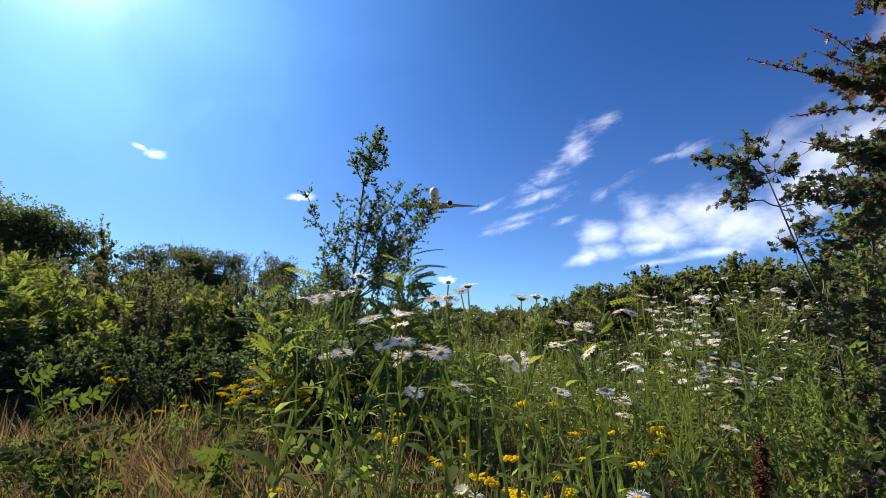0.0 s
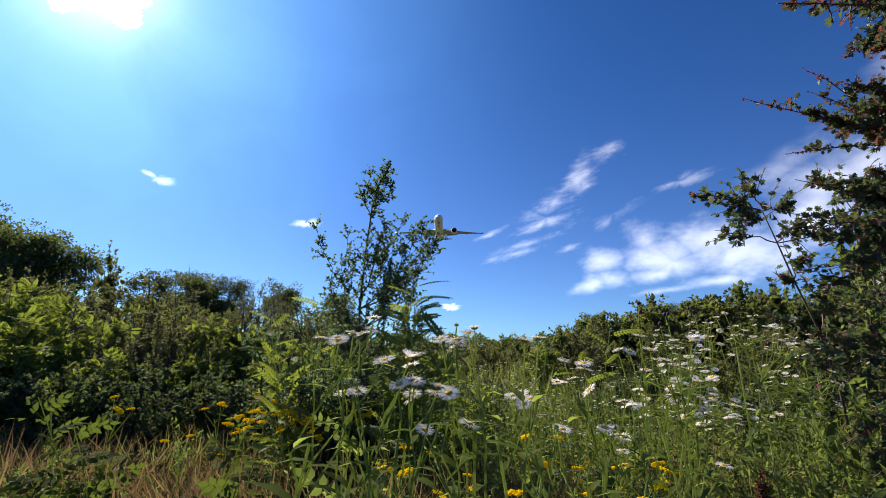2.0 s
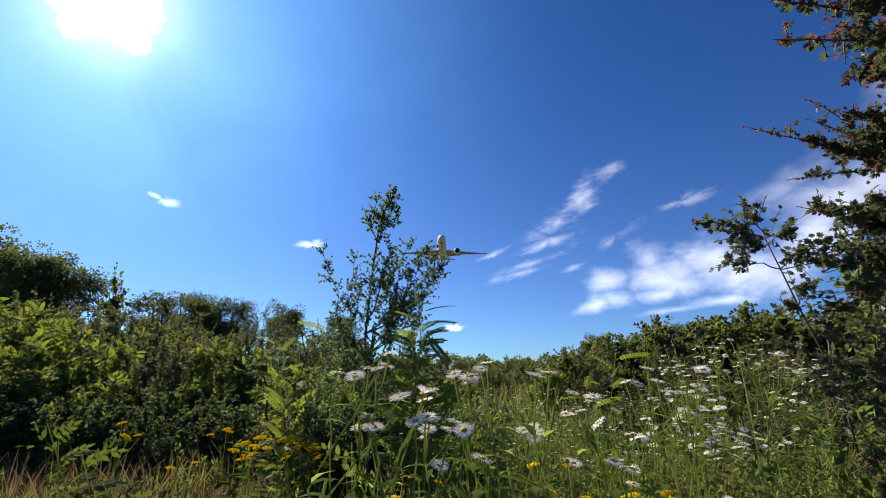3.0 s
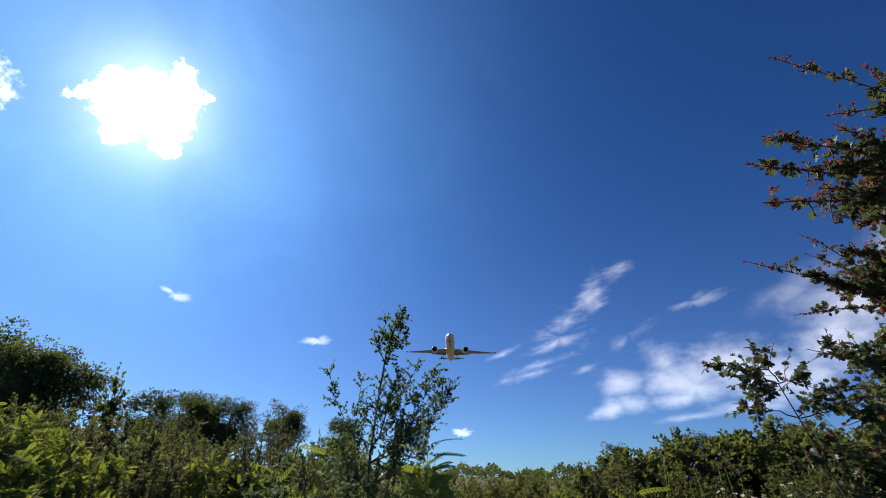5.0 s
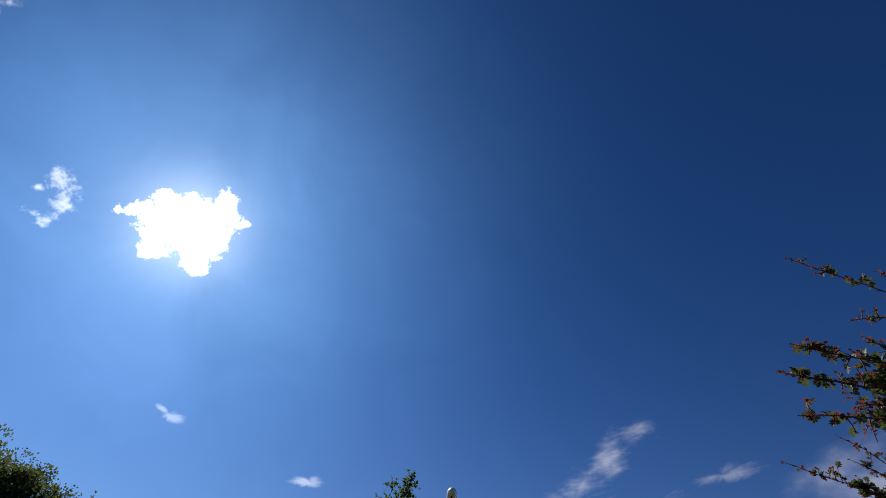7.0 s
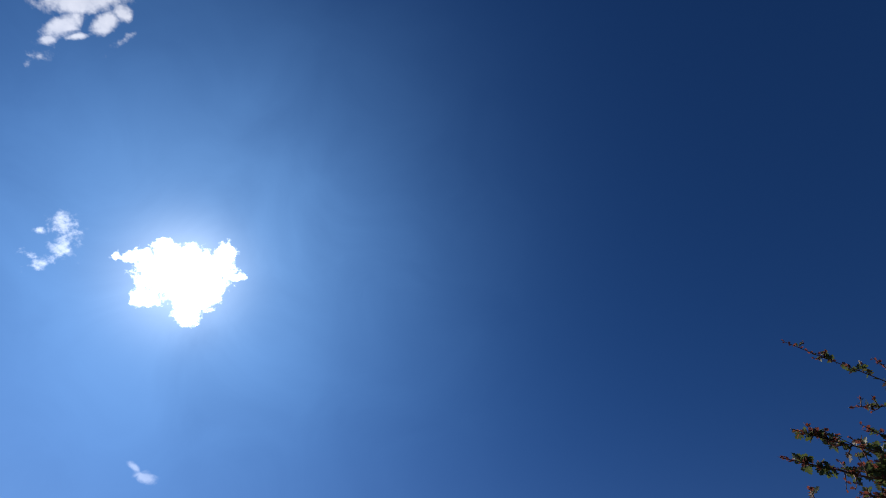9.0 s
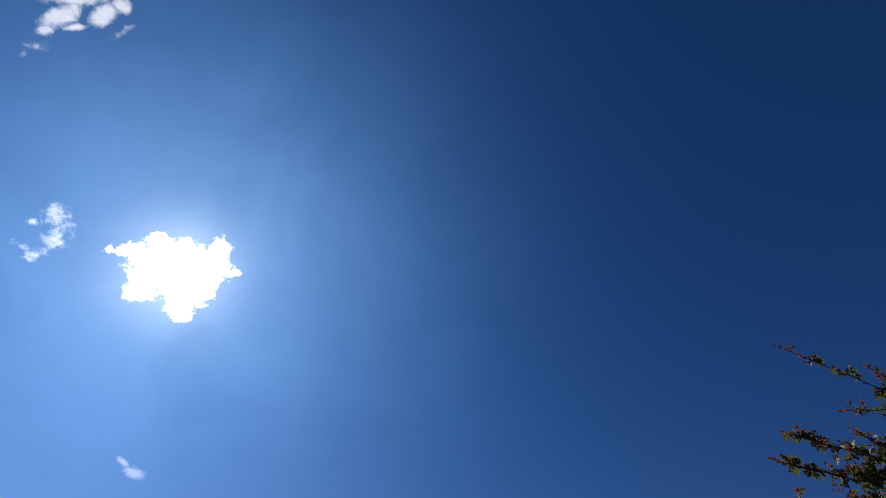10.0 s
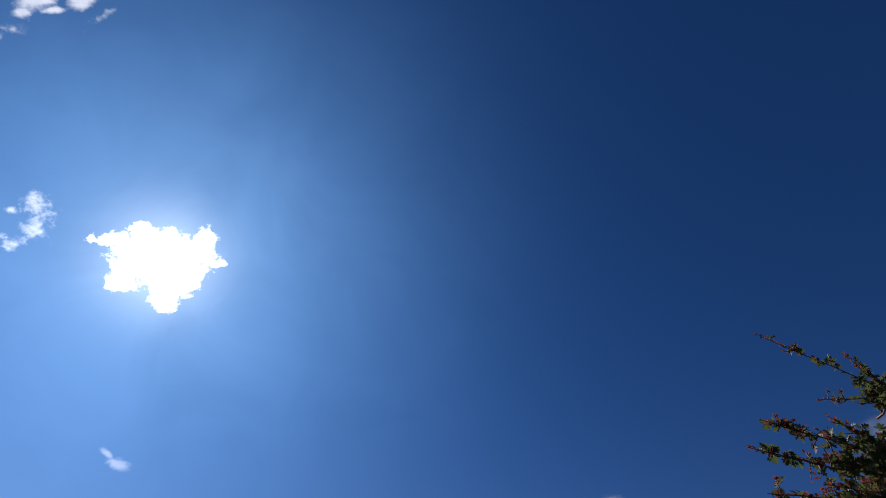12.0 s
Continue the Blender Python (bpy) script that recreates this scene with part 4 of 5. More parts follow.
def hawthorn(name, seed, foot, hubs, girth, boughs, label, singles, leaf=(0.014, 0.030), reach=0.9, dense=46, red=0.34, count=9):
    """A thorn bush; boughs: tip x, y, z, the hub each one springs from, and how leafy it is."""
    rng = R(seed)
    root = empty(name, (*foot, 0), label, "bush", "hawthorn bushes")
    o = np.array([*foot, 0.0])
    hubs = [np.array(h) - o for h in hubs]
    g = Geo()
    tube(g, np.array([(0, 0, -0.05), hubs[0] * np.array([0.4, 0.4, 0.45]), *hubs]), np.linspace(girth, girth * 0.22 + 0.001, len(hubs) + 2), 8)
    g.part("trunk", MAT["bark"], root, "grey thorny trunk")
    lp, ld, rp, rd = [], [], [], []
    for tip, h, full in boughs:
        bends = np.array(tip if isinstance(tip, list) else [tip]) - o
        tip = bends[-1]
        st = hubs[h] + rng.normal(0, girth, 3)
        s = np.linspace(0, 1, 9)[:, None]
        line = along(np.concatenate([[st], bends]), s[:, 0])[0]
        line = line + np.array([0, 0, 1.0]) * (0.12 if len(bends) == 1 else 0.02) * np.linalg.norm(tip - st) * s * (1 - s) + rng.normal(0, 0.008, (9, 3)) * np.sin(np.pi * s)
        g = Geo()
        tube(g, line, np.linspace(min(0.0055, girth * 0.5), 0.0012, 9), 6)
        length = np.linalg.norm(tip - st)
        for t in np.sort(rng.uniform(0.2, 0.95, int(dense * full * max(length, 0.55)))):
            p, d = along(line, np.array([t]))
            w = wander(rng, p[0], d[0] * 0.8 + 0.75 * rng.normal(0, 1, 3) + np.array([0, 0, 0.15]), reach * rng.uniform(0.06, 0.22) * (1.25 - 1.05 * t), 5, 0.15, 0.02)
            tube(g, w, np.linspace(min(0.0026, girth * 0.3), 0.0009, 5), 4)
            n = count if t < 0.75 else count // 2 + 1
            q, e = leafy(rng, w, n, 0.9, 0.05)
            if rng.random() < (red + 1.5 * red * (t > 0.7)) * (1.0 if tip[2] > 1.7 else 0.12):
                rp.append(q[-3:]), rd.append(e[-3:])
                q, e = q[:-3], e[:-3]
            lp.append(q), ld.append(e)
            th = wander(rng, p[0], rng.normal(0, 1, 3), 0.014, 2, 0)
            tube(g, th, [0.0012, 0.0003], 3)
        q, e = leafy(rng, line[3:-2], 20, 1.1)
        lp.append(q), ld.append(e)
        q, e = leafy(rng, line[-3:], int(60 * red * (tip[2] > 1.7)) + 2, 0.8)
        rp.append(q), rd.append(e)
        g.part("bough", MAT["twig"], root, "red-brown thorny bough")
    p, d = np.concatenate(lp), np.concatenate(ld)
    size = rng.uniform(*leaf, len(p))
    up = np.array([0, 0, 1.0]) + 0.7 * rng.normal(0, 1, p.shape)
    shape = lobed()
    near = np.argsort(p[:, 0] + 0.4 * p[:, 1])[:singles]
    rest = np.setdiff1d(np.arange(len(p)), near)
    g = Geo()
    place(g, shape, p[rest], d[rest], up[rest], size[rest])
    tagged(g.part("foliage", MAT["hawthorn"], root, "lobed dark green leaves"), kind="stuff")
    g = Geo()
    g.add(*shape)
    me = g.mesh("leaf", MAT["hawthorn"])
    single_leaves(root, me, p[near], d[near], up[near], size[near])
    p, d = np.concatenate(rp), np.concatenate(rd)
    g = Geo()
    g.add(*shape)
    me = g.mesh("young_leaf", MAT["hawthorn_red"])
    up, size = np.array([0, 0, 1.0]) + 0.8 * rng.normal(0, 1, p.shape), rng.uniform(0.009, 0.020, len(p))
    near = np.argsort(p[:, 0] + 0.4 * p[:, 1])[:singles]
    rest = np.setdiff1d(np.arange(len(p)), near)
    single_leaves(root, me, p[near], d[near], up[near], size[near], "young_leaf")
    g = Geo()
    place(g, shape, p[rest], d[rest], up[rest], size[rest])
    tagged(g.part("young_foliage", MAT["hawthorn_red"], root, "red young leaves"), kind="stuff")


def single_leaves(root, me, p, d, up, size, name="leaf"):
    for i in range(len(p)):
        y = unit(d[i])
        x = unit(np.cross(y, up[i]))
        z = np.cross(x, y)
        ob = new(name, me)
        ob.parent = root
        ob.matrix_basis = Matrix(((x[0], y[0], z[0], p[i][0]), (x[1], y[1], z[1], p[i][1]), (x[2], y[2], z[2], p[i][2]), (0, 0, 0, 1))) @ Matrix.Scale(float(size[i]), 4)


NEAR_SPRAYS = [
    # the long bare shoot at the top, and a twig under it
    ([(1.96, 1.50, 2.68), (1.32, 1.40, 2.85)], 4, 0.75), ([(1.90, 1.49, 2.66), (1.46, 1.40, 2.52)], 4, 0.34), ([(2.00, 1.55, 2.75), (1.75, 1.45, 2.86)], 4, 0.4),
    # the flat spray below it
    ([(1.60, 1.30, 2.20), (0.95, 1.10, 2.18)], 3, 1.25), ([(1.55, 1.28, 2.13), (0.875, 1.10, 2.07)], 3, 1.35), ([(1.5, 1.26, 2.04), (0.885, 1.10, 1.93)], 2, 1.15),
    ([(1.60, 1.30, 2.22), (1.24, 1.15, 2.27)], 3, 1.0), ([(1.62, 1.32, 2.12), (1.12, 1.16, 2.02)], 3, 1.3), ([(1.70, 1.34, 2.16), (1.30, 1.22, 2.08)], 3, 1.3),
    # the broad spray that reaches out lowest
    ([(1.92, 2.00, 1.98), (1.355, 2.00, 2.145)], 2, 1.2), ([(1.95, 2.00, 1.97), (1.60, 1.98, 2.06)], 2, 1.6), ([(2.00, 2.00, 2.08), (1.66, 2.00, 2.29)], 3, 0.9), ([(1.95, 2.02, 1.94), (1.52, 2.00, 1.87)], 2, 0.7), ([(2.05, 2.02, 2.02), (1.70, 2.04, 2.20)], 2, 1.3)]
INNER_BOUGHS = [((1.72, 1.95, 1.95), 2, 1.4), ((1.78, 1.92, 2.05), 2, 1.3), ((1.70, 1.80, 1.72), 1, 1.3), ((1.66, 1.70, 1.80), 2, 1.2), ((2.6, 1.4, 1.9), 2, 1.2), ((2.5, 2.2, 1.5), 1, 1.2), ((1.95, 1.3, 2.3), 3, 1), ((2.4, 2, 2.6), 4, 1), ((1.95, 1.6, 2.78), 4, 0.9), ((1.62, 1.62, 2.12), 3, 1.4), ((1.70, 1.66, 2.22), 3, 1.4), ((1.86, 2.0, 2.36), 3, 1.3), ((1.80, 1.95, 2.18), 2, 1.4)]
rng = R(44)
# the leafy skirt of the bush, from the ground up to head height
SKIRT = []
for i in range(17):
    z = 0.55 + 1.15 * i / 16
    y = 1.28 + 0.45 * i / 16 + rng.uniform(-0.12, 0.15)
    SKIRT.append(((y * rng.uniform(0.76, 0.87), y, z), 0 if z < 1.1 else 1, 1.4))
hawthorn("hawthorn_bush", 41, (2.15, 1.80), [(2.12, 1.78, 0.9), (2.10, 1.75, 1.5), (2.08, 1.74, 1.95), (2.06, 1.72, 2.3), (2.05, 1.70, 2.7)], 0.036,
         NEAR_SPRAYS + INNER_BOUGHS + SKIRT,
         "near hawthorn bush with lobed dark leaves and red young shoots", 300, (0.018, 0.036))
hawthorn("hawthorn_sapling", 42, (1.42, 1.68), [(1.29, 1.60, 0.88), (1.25, 1.60, 1.07), (1.19, 1.60, 1.24), (1.15, 1.60, 1.37), (1.11, 1.60, 1.49)], 0.0048,
         [((1.06, 1.60, 1.61), 4, 0.6), ((0.89, 1.65, 1.57), 4, 0.9), ((0.93, 1.55, 1.50), 4, 0.9), ((0.96, 1.60, 1.41), 3, 0.9), ((0.99, 1.50, 1.41), 4, 0.9), ((1.26, 1.65, 1.51), 4, 1.0), ((1.38, 1.70, 1.50), 3, 1.1), ((1.43, 1.70, 1.42), 3, 1.1), ((1.24, 1.60, 1.33), 2, 0.9), ((1.14, 1.60, 1.25), 2, 0.5), ((1.33, 1.65, 1.24), 1, 1.2), ((1.07, 1.60, 1.12), 1, 0.6), ((1.12, 1.50, 1.02), 0, 1.2), ((1.34, 1.60, 1.03), 0, 1.2)],
         "thin young hawthorn with a leaning stem and a leafy spray", 160, (0.018, 0.034), 0.8, 20, 0.05, 6)


# ---- white daisies ----
def ray_mesh(rng, count=70, cup=0.0):
    """A ring of many thread-thin white ray petals in two rows."""
    g = Geo()
    for i in range(count):
        a = 2 * np.pi * (i + 0.4 * rng.random()) / count
        d = np.array([[math.cos(a), math.sin(a), cup + rng.uniform(-0.07, 0.16) + 0.07 * (i % 2)]])
        place(g, ribbon(0.062, rng.uniform(-0.05, 0.22)), d * 0.27, d, np.array([[0, 0, 1.0]]), 0.72 * rng.uniform(0.90, 1.04))
    return g.mesh("flower_head", MAT["ray"])


RAYS = [ray_mesh(R(50 + i), 70, cup) for i, cup in enumerate((0.0, 0.1, -0.08, 0.05, 0.75))]
g = Geo()
lathe(g, [(-0.02, 0.36), (0.06, 0.34), (0.13, 0.25), (0.16, 0.10), (0.165, 0.01)], 14, "z")
DISC = g.mesh("disc", MAT["disc"], True)
g = Geo()
lathe(g, [(-0.22, 0.07), (-0.18, 0.22), (-0.08, 0.34), (-0.01, 0.36)], 12, "z")
CUP = g.mesh("cup", MAT["stem"], True)
BUD = Geo()
lathe(BUD, [(-0.2, 0.06), (-0.15, 0.22), (0.0, 0.28), (0.12, 0.2), (0.16, 0.03)], 10, "z")
BUD = BUD.mesh("bud", MAT["stem"], True)
g = Geo()
g.add(*ovate(0.15, 0.03, 0.3))
NARROW = g.mesh("leaf", MAT["bright_daisy_leaf"])
DAISY = "tall white daisy with many thin ray petals and yellow discs"


def turn_to(axis, spin=0.0):
    q = Vector(axis).to_track_quat("Z", "Y").to_matrix().to_4x4()
    return q @ Matrix.Rotation(spin, 4, "Z")


def daisy(rng, tops, label=DAISY):
    """One plant: a leafy stem that forks again and again; tops: x, y, z, heads, head size, spread."""
    cx, cy = (sum(t[k] for t in tops) / len(tops) + rng.normal(0, 0.09) for k in (0, 1))
    cy = max(cy, 0.62)
    z0 = float(lift(cx, cy))
    foot = np.array([cx, cy, z0])
    root = empty("daisy_plant", tuple(foot), label, "flower", "white daisies")
    g, ends, lines = Geo(), [], []
    low = min(t[2] for t in tops) - z0
    split = np.array([sum(t[0] - cx for t in tops) / len(tops) * 0.5, sum(t[1] - cy for t in tops) / len(tops) * 0.5, low * rng.uniform(0.86, 0.93)])
    s = np.linspace(0, 1, 6)[:, None]
    main = split * s + np.array([*rng.normal(0, 0.035, 2), 0]) * np.sin(np.pi * s) + rng.normal(0, 0.008, (6, 3)) * s
    main[0] = (0, 0, -0.03)
    tube(g, main, np.linspace(0.0030, 0.0022, 6), 6)
    lines.append(main)
    for x, y, z, heads, size, fan in tops:
        tip = np.array([x, y, z]) - foot
        st = along(main, np.array([rng.uniform(0.8, 1.0)]))[0][0]
        fork = st + (tip - st) * rng.uniform(0.72, 0.86)
        bow = np.array([fork[0] - st[0], fork[1] - st[1], 0]) * 0.25 + np.array([*rng.normal(0, 0.025, 2), 0])
        s = np.linspace(0, 1, 6)[:, None]
        line = st + (fork - st) * s + bow * np.sin(np.pi * s) + rng.normal(0, 0.004, (6, 3)) * np.sin(np.pi * s)
        tube(g, line, np.linspace(0.0016, 0.0010, 6), 5)
        lines.append(line)
        for k in range(heads):
            a = rng.uniform(0, 2 * np.pi)
            r = fan * math.sqrt(rng.random()) * (0.35 if k == 0 else 1.25)
            e = tip + np.array([math.cos(a) * r, math.sin(a) * r, rng.uniform(-0.5, 0.15) * fan * 1.2])
            b0 = along(line, np.array([rng.uniform(0.78, 1.0)]))[0][0]
            mid = b0 * 0.5 + e * 0.5 + np.array([math.cos(a), math.sin(a), -0.2]) * r * 0.3
            tube(g, np.array([b0, mid, e - np.array([0, 0, size * 0.12])]), [0.0014, 0.0011, 0.0009], 5)
            ends.append((e, size, unit(np.array([math.cos(a), math.sin(a), 0]) * 0.3 * rng.random() + np.array([-0.06, -0.17, 1.0]) + rng.normal(0, 0.2, 3))))
    g.part("stem", MAT["stem"], root)
    for e, size, axis in ends:
        k = size * rng.uniform(0.75, 1.1) / 2
        m = Matrix.Translation(e) @ turn_to(axis, rng.uniform(0, 6))
        if rng.random() < 0.12:
            ob = new("bud", BUD)
            ob.parent, ob.matrix_basis = root, m @ Matrix.Scale(k * 0.9, 4)
            continue
        ob = new("flower_head", RAYS[min(4, int(rng.integers(0, 21)) // 5)])
        ob.parent, ob.matrix_basis = root, m @ Matrix.Scale(k, 4)
        for nm, me in (("disc", DISC), ("cup", CUP)):
            part = new(nm, me)
            part.parent = ob
    for j, line in enumerate(lines):
        for i in range(13 if j == 0 else 4):
            t = rng.uniform(0.1, 0.98)
            p = along(line, np.array([t]))[0]
            a = i * 2.4 + rng.random()
            d = unit(np.array([math.cos(a), math.sin(a), rng.uniform(0.1, 0.9)]))
            ob = new("leaf", NARROW)
            ob.parent = root
            xx = unit(np.cross(d, [0, 0, 1.0]))
            zz = np.cross(xx, d)
            ob.matrix_basis = Matrix(((xx[0], d[0], zz[0], p[0][0]), (xx[1], d[1], zz[1], p[0][1]), (xx[2], d[2], zz[2], p[0][2]), (0, 0, 0, 1))) @ Matrix.Scale(rng.uniform(0.032, 0.075) * (1.0 if j == 0 else 0.75), 4)
    return root


def daisies(rng, tops, cell):
    """Gathers flower tops that stand close together into plants."""
    plants = collections.defaultdict(list)
    for t in tops:
        plants[round(t[0] / cell), round(t[1] / cell)].append(t)
    for key in sorted(plants):
        daisy(rng, plants[key])


# the nearest plants, one a row: x, y and height of each flower
rng = R(60)
for heads in (
    [(-0.107, 0.590, 1.054), (-0.125, 0.620, 1.040), (-0.190, 0.650, 1.028), (-0.151, 0.590, 1.028), (-0.135, 0.620, 1.035)],
    [(-0.121, 0.570, 0.993), (-0.133, 0.600, 0.976), (-0.150, 0.630, 0.953), (-0.118, 0.570, 0.958)],
    [(-0.080, 0.550, 1.003), (-0.059, 0.580, 1.006), (-0.054, 0.610, 0.989)],
    [(-0.057, 0.520, 0.977), (-0.046, 0.550, 0.972), (-0.018, 0.580, 0.972), (-0.017, 0.520, 0.962), (-0.004, 0.550, 0.950), (-0.053, 0.580, 0.954)],
    [(-0.034, 0.550, 0.923), (-0.001, 0.580, 0.915), (0.022, 0.610, 0.921)],
    [(0.005, 0.570, 1.049), (0.021, 0.600, 1.040), (-0.012, 0.630, 1.032), (0.011, 0.570, 1.021)],
    [(0.093, 0.590, 1.027), (0.118, 0.620, 1.029)],
    [(0.089, 0.650, 0.949), (0.114, 0.680, 0.946), (0.114, 0.710, 0.932)],
    [(0.142, 0.650, 0.912), (0.164, 0.680, 0.898)],
    [(0.187, 0.770, 0.991), (0.198, 0.800, 0.960), (0.192, 0.830, 0.951), (0.205, 0.770, 0.964)],
    [(0.216, 0.710, 0.953), (0.212, 0.740, 0.987)],
    [(0.314, 0.770, 1.037), (0.305, 0.800, 1.015), (0.355, 0.830, 1.010), (0.355, 0.770, 1.000), (0.384, 0.800, 1.005), (0.443, 0.830, 1.031), (0.385, 0.770, 1.001)],
    [(0.266, 0.720, 0.936), (0.287, 0.750, 0.923), (0.280, 0.780, 0.856), (0.243, 0.720, 0.896), (0.308, 0.750, 0.870), (0.270, 0.780, 0.875)],
    [(0.226, 0.590, 0.796), (0.038, 0.620, 0.784), (0.371, 0.650, 0.858)],
):
    daisy(rng, [(x, y, z, 1 + i % 2, 0.0285, 0.014) for i, (x, y, z) in enumerate(heads)])
# the drift of daisies in front of the hawthorn and beyond
tops = []
for i in range(17):
    y = rng.uniform(1.0, 2.1)
    tops.append((y * rng.uniform(0.45, 0.82), y, 1.0 + y * rng.uniform(-0.13, 0.05), int(rng.integers(11, 18)), rng.uniform(0.020, 0.027), 0.09))
daisies(rng, tops, 0.30)
tops = []
for i in range(12):
    y = rng.uniform(1.9, 4.5)
    tops.append((y * rng.uniform(0.08, 0.5), y, rng.uniform(0.62, 0.90), int(rng.integers(5, 9)), 0.020, 0.09))
daisies(rng, tops, 0.5)
tops = []
for i in range(7):
    y = rng.uniform(1.5, 2.6)
    tops.append((y * rng.uniform(0.46, 0.68), y, 1.0 + y * rng.uniform(0.03, 0.08), int(rng.integers(5, 9)), 0.024, 0.10))
daisies(rng, tops, 0.4)


# ---- yellow flowers ----
def cluster_mesh(rng):
    """A flat-topped cluster of small yellow button heads."""
    g = Geo()
    for i in range(14):
        a, r = i * 2.4, 0.5 * math.sqrt(i / 14)
        c = (r * math.cos(a), r * math.sin(a), 0.12 * (1 - 3 * r * r) + rng.normal(0, 0.02))
        lathe(g, [(-0.10, 0.03), (0.0, 0.125), (0.075, 0.08)], 6, "z", c)
        for k in range(5):
            b = 2 * np.pi * k / 5 + i
            d = np.array([[math.cos(b), math.sin(b), 0.15]])
            place(g, diamond(0.4, 0.0), np.array([c]) + d * 0.09, d, np.array([[0, 0, 1.0]]), 0.11)
    return g.mesh("flower_head", MAT["yellow"])


CLUSTERS = [cluster_mesh(R(70 + i)) for i in range(3)]
g = Geo()
for t in np.linspace(0.1, 0.95, 9):
    for s in (-1, 1):
        d = np.array([[s * 0.9, 0.5, 0.1]])
        place(g, diamond(0.22, 0.03), np.array([[0, t, -0.2 * t * t]]), d, np.array([[0, 0, 1.0]]), 0.32 * (1.1 - 0.7 * t))
g.add(np.array([(-0.015, 0, 0), (0.015, 0, 0), (0, 1, -0.2)]), [(0, 1, 2)])
FERNY = g.mesh("leaf", MAT["herb"])
TANSY = "tansy with flat yellow flower clusters on a leafy stem"


def tansy(rng, x, y, top, clusters, size):
    z0 = float(lift(x, y))
    root = empty("yellow_flower", (x, y, z0), TANSY, "flower", "yellow tansy")
    h = top - z0
    g = Geo()
    tip = np.array([rng.normal(0, 0.05), rng.normal(0, 0.05), h * 0.9])
    s = np.linspace(0, 1, 6)[:, None]
    line = tip * s + rng.normal(0, 0.012, (6, 3)) * s
    line[0] = (0, 0, -0.03)
    tube(g, line, np.linspace(0.0035, 0.002, 6), 5)
    for k in range(clusters):
        a = k * 2.4 + rng.random()
        e = tip + np.array([math.cos(a) * 0.075, math.sin(a) * 0.075, h * 0.1 + rng.uniform(-0.06, 0.02)]) * (1 if k else 0.6)
        tube(g, np.array([along(line, np.array([rng.uniform(0.75, 1)]))[0][0], e - (0, 0, 0.02), e]), [0.0018, 0.0012, 0.001], 4)
        ob = new("flower_head", CLUSTERS[rng.integers(3)])
        ob.parent = root
        ob.matrix_basis = Matrix.Translation(e) @ turn_to(unit(np.array([*rng.normal(0, 0.25, 2), 1.0])), rng.uniform(0, 6)) @ Matrix.Scale(size * rng.uniform(0.7, 1.2), 4)
    g.part("stem", MAT["stem"], root)
    for i in range(6):
        t = rng.uniform(0.1, 0.95)
        p, _ = along(line, np.array([t]))
        a = i * 2.4
        d = unit(np.array([math.cos(a), math.sin(a), rng.uniform(0.0, 0.7)]))
        xx = unit(np.cross(d, [0, 0, 1.0]))
        zz = np.cross(xx, d)
        ob = new("leaf", FERNY)
        ob.parent = root
        ob.matrix_basis = Matrix(((xx[0], d[0], zz[0], p[0][0]), (xx[1], d[1], zz[1], p[0][1]), (xx[2], d[2], zz[2], p[0][2]), (0, 0, 0, 1))) @ Matrix.Scale(rng.uniform(0.06, 0.11), 4)


rng = R(80)
# x, y, height, clusters
TANSIES = [
    (0.13, 1.2, 0.79, 1), (0.17, 1.1, 0.74, 1), (0.10, 1.0, 0.68, 1), (0.13, 1.05, 0.65, 2), (0.07, 1.1, 0.67, 1), (-0.20, 1.2, 0.75, 1),
    (-0.25, 1.25, 0.74, 1), (-0.14, 1.2, 0.79, 1), (0.52, 1.0, 0.67, 1), (0.44, 1.5, 0.71, 3), (0.40, 1.5, 0.74, 2), (0.03, 1.2, 0.65, 1),
    (0.43, 1.2, 0.68, 1), (-0.41, 1.4, 0.59, 1), (-0.28, 1.2, 0.62, 1), (-1.38, 2.51, 0.56, 2), (-1.18, 2.61, 0.48, 1), (-1.49, 2.23, 0.75, 3),
    (-1.23, 2.79, 0.69, 3), (-0.94, 2.70, 0.64, 3), (-0.84, 2.79, 0.65, 3), (-1.06, 2.70, 0.57, 2),
]
for x, y, z, n in TANSIES:
    tansy(rng, x, y, z, n, 0.042)
for i in range(16):
    y = rng.uniform(2.5, 3.2)
    tansy(rng, -0.54 - 0.72 * rng.random(), y, rng.uniform(0.52, 0.72), int(rng.integers(2, 5)), 0.055)
for i in range(24):
    y = rng.uniform(1.35, 2.3)
    tansy(rng, y * rng.uniform(0.02, 0.42), y, 1.0 - y * rng.uniform(0.20, 0.33), int(rng.integers(1, 4)), 0.030)


# ---- dock, burnet ----
def dock(rng, x, y, top):
    root = empty("dock_plant", (x, y, float(lift(x, y))), "dried rust-brown dock seed spike", "plant")
    line = wander(rng, (0, 0, -0.03), (0.02, 0, 1), top, 8, 0.03)
    g = Geo()
    tube(g, line, np.linspace(0.005, 0.002, 8), 6)
    g.part("stem", MAT["twig"], root)
    n = 2200
    p, d = along(line, 0.35 + 0.65 * rng.random(n))
    off = unit(rng.normal(0, 1, (n, 3)))
    g = Geo()
    place(g, ovate(0.42, 0.1), p + off * rng.uniform(0.001, 0.017, (n, 1)), off, np.array([0, 0, 1.0]), rng.uniform(0.005, 0.009, n))
    g.part("seed_spike", MAT["seed"], root, "rust-brown seeds")


dock(R(90), 0.52, 0.95, 0.80)


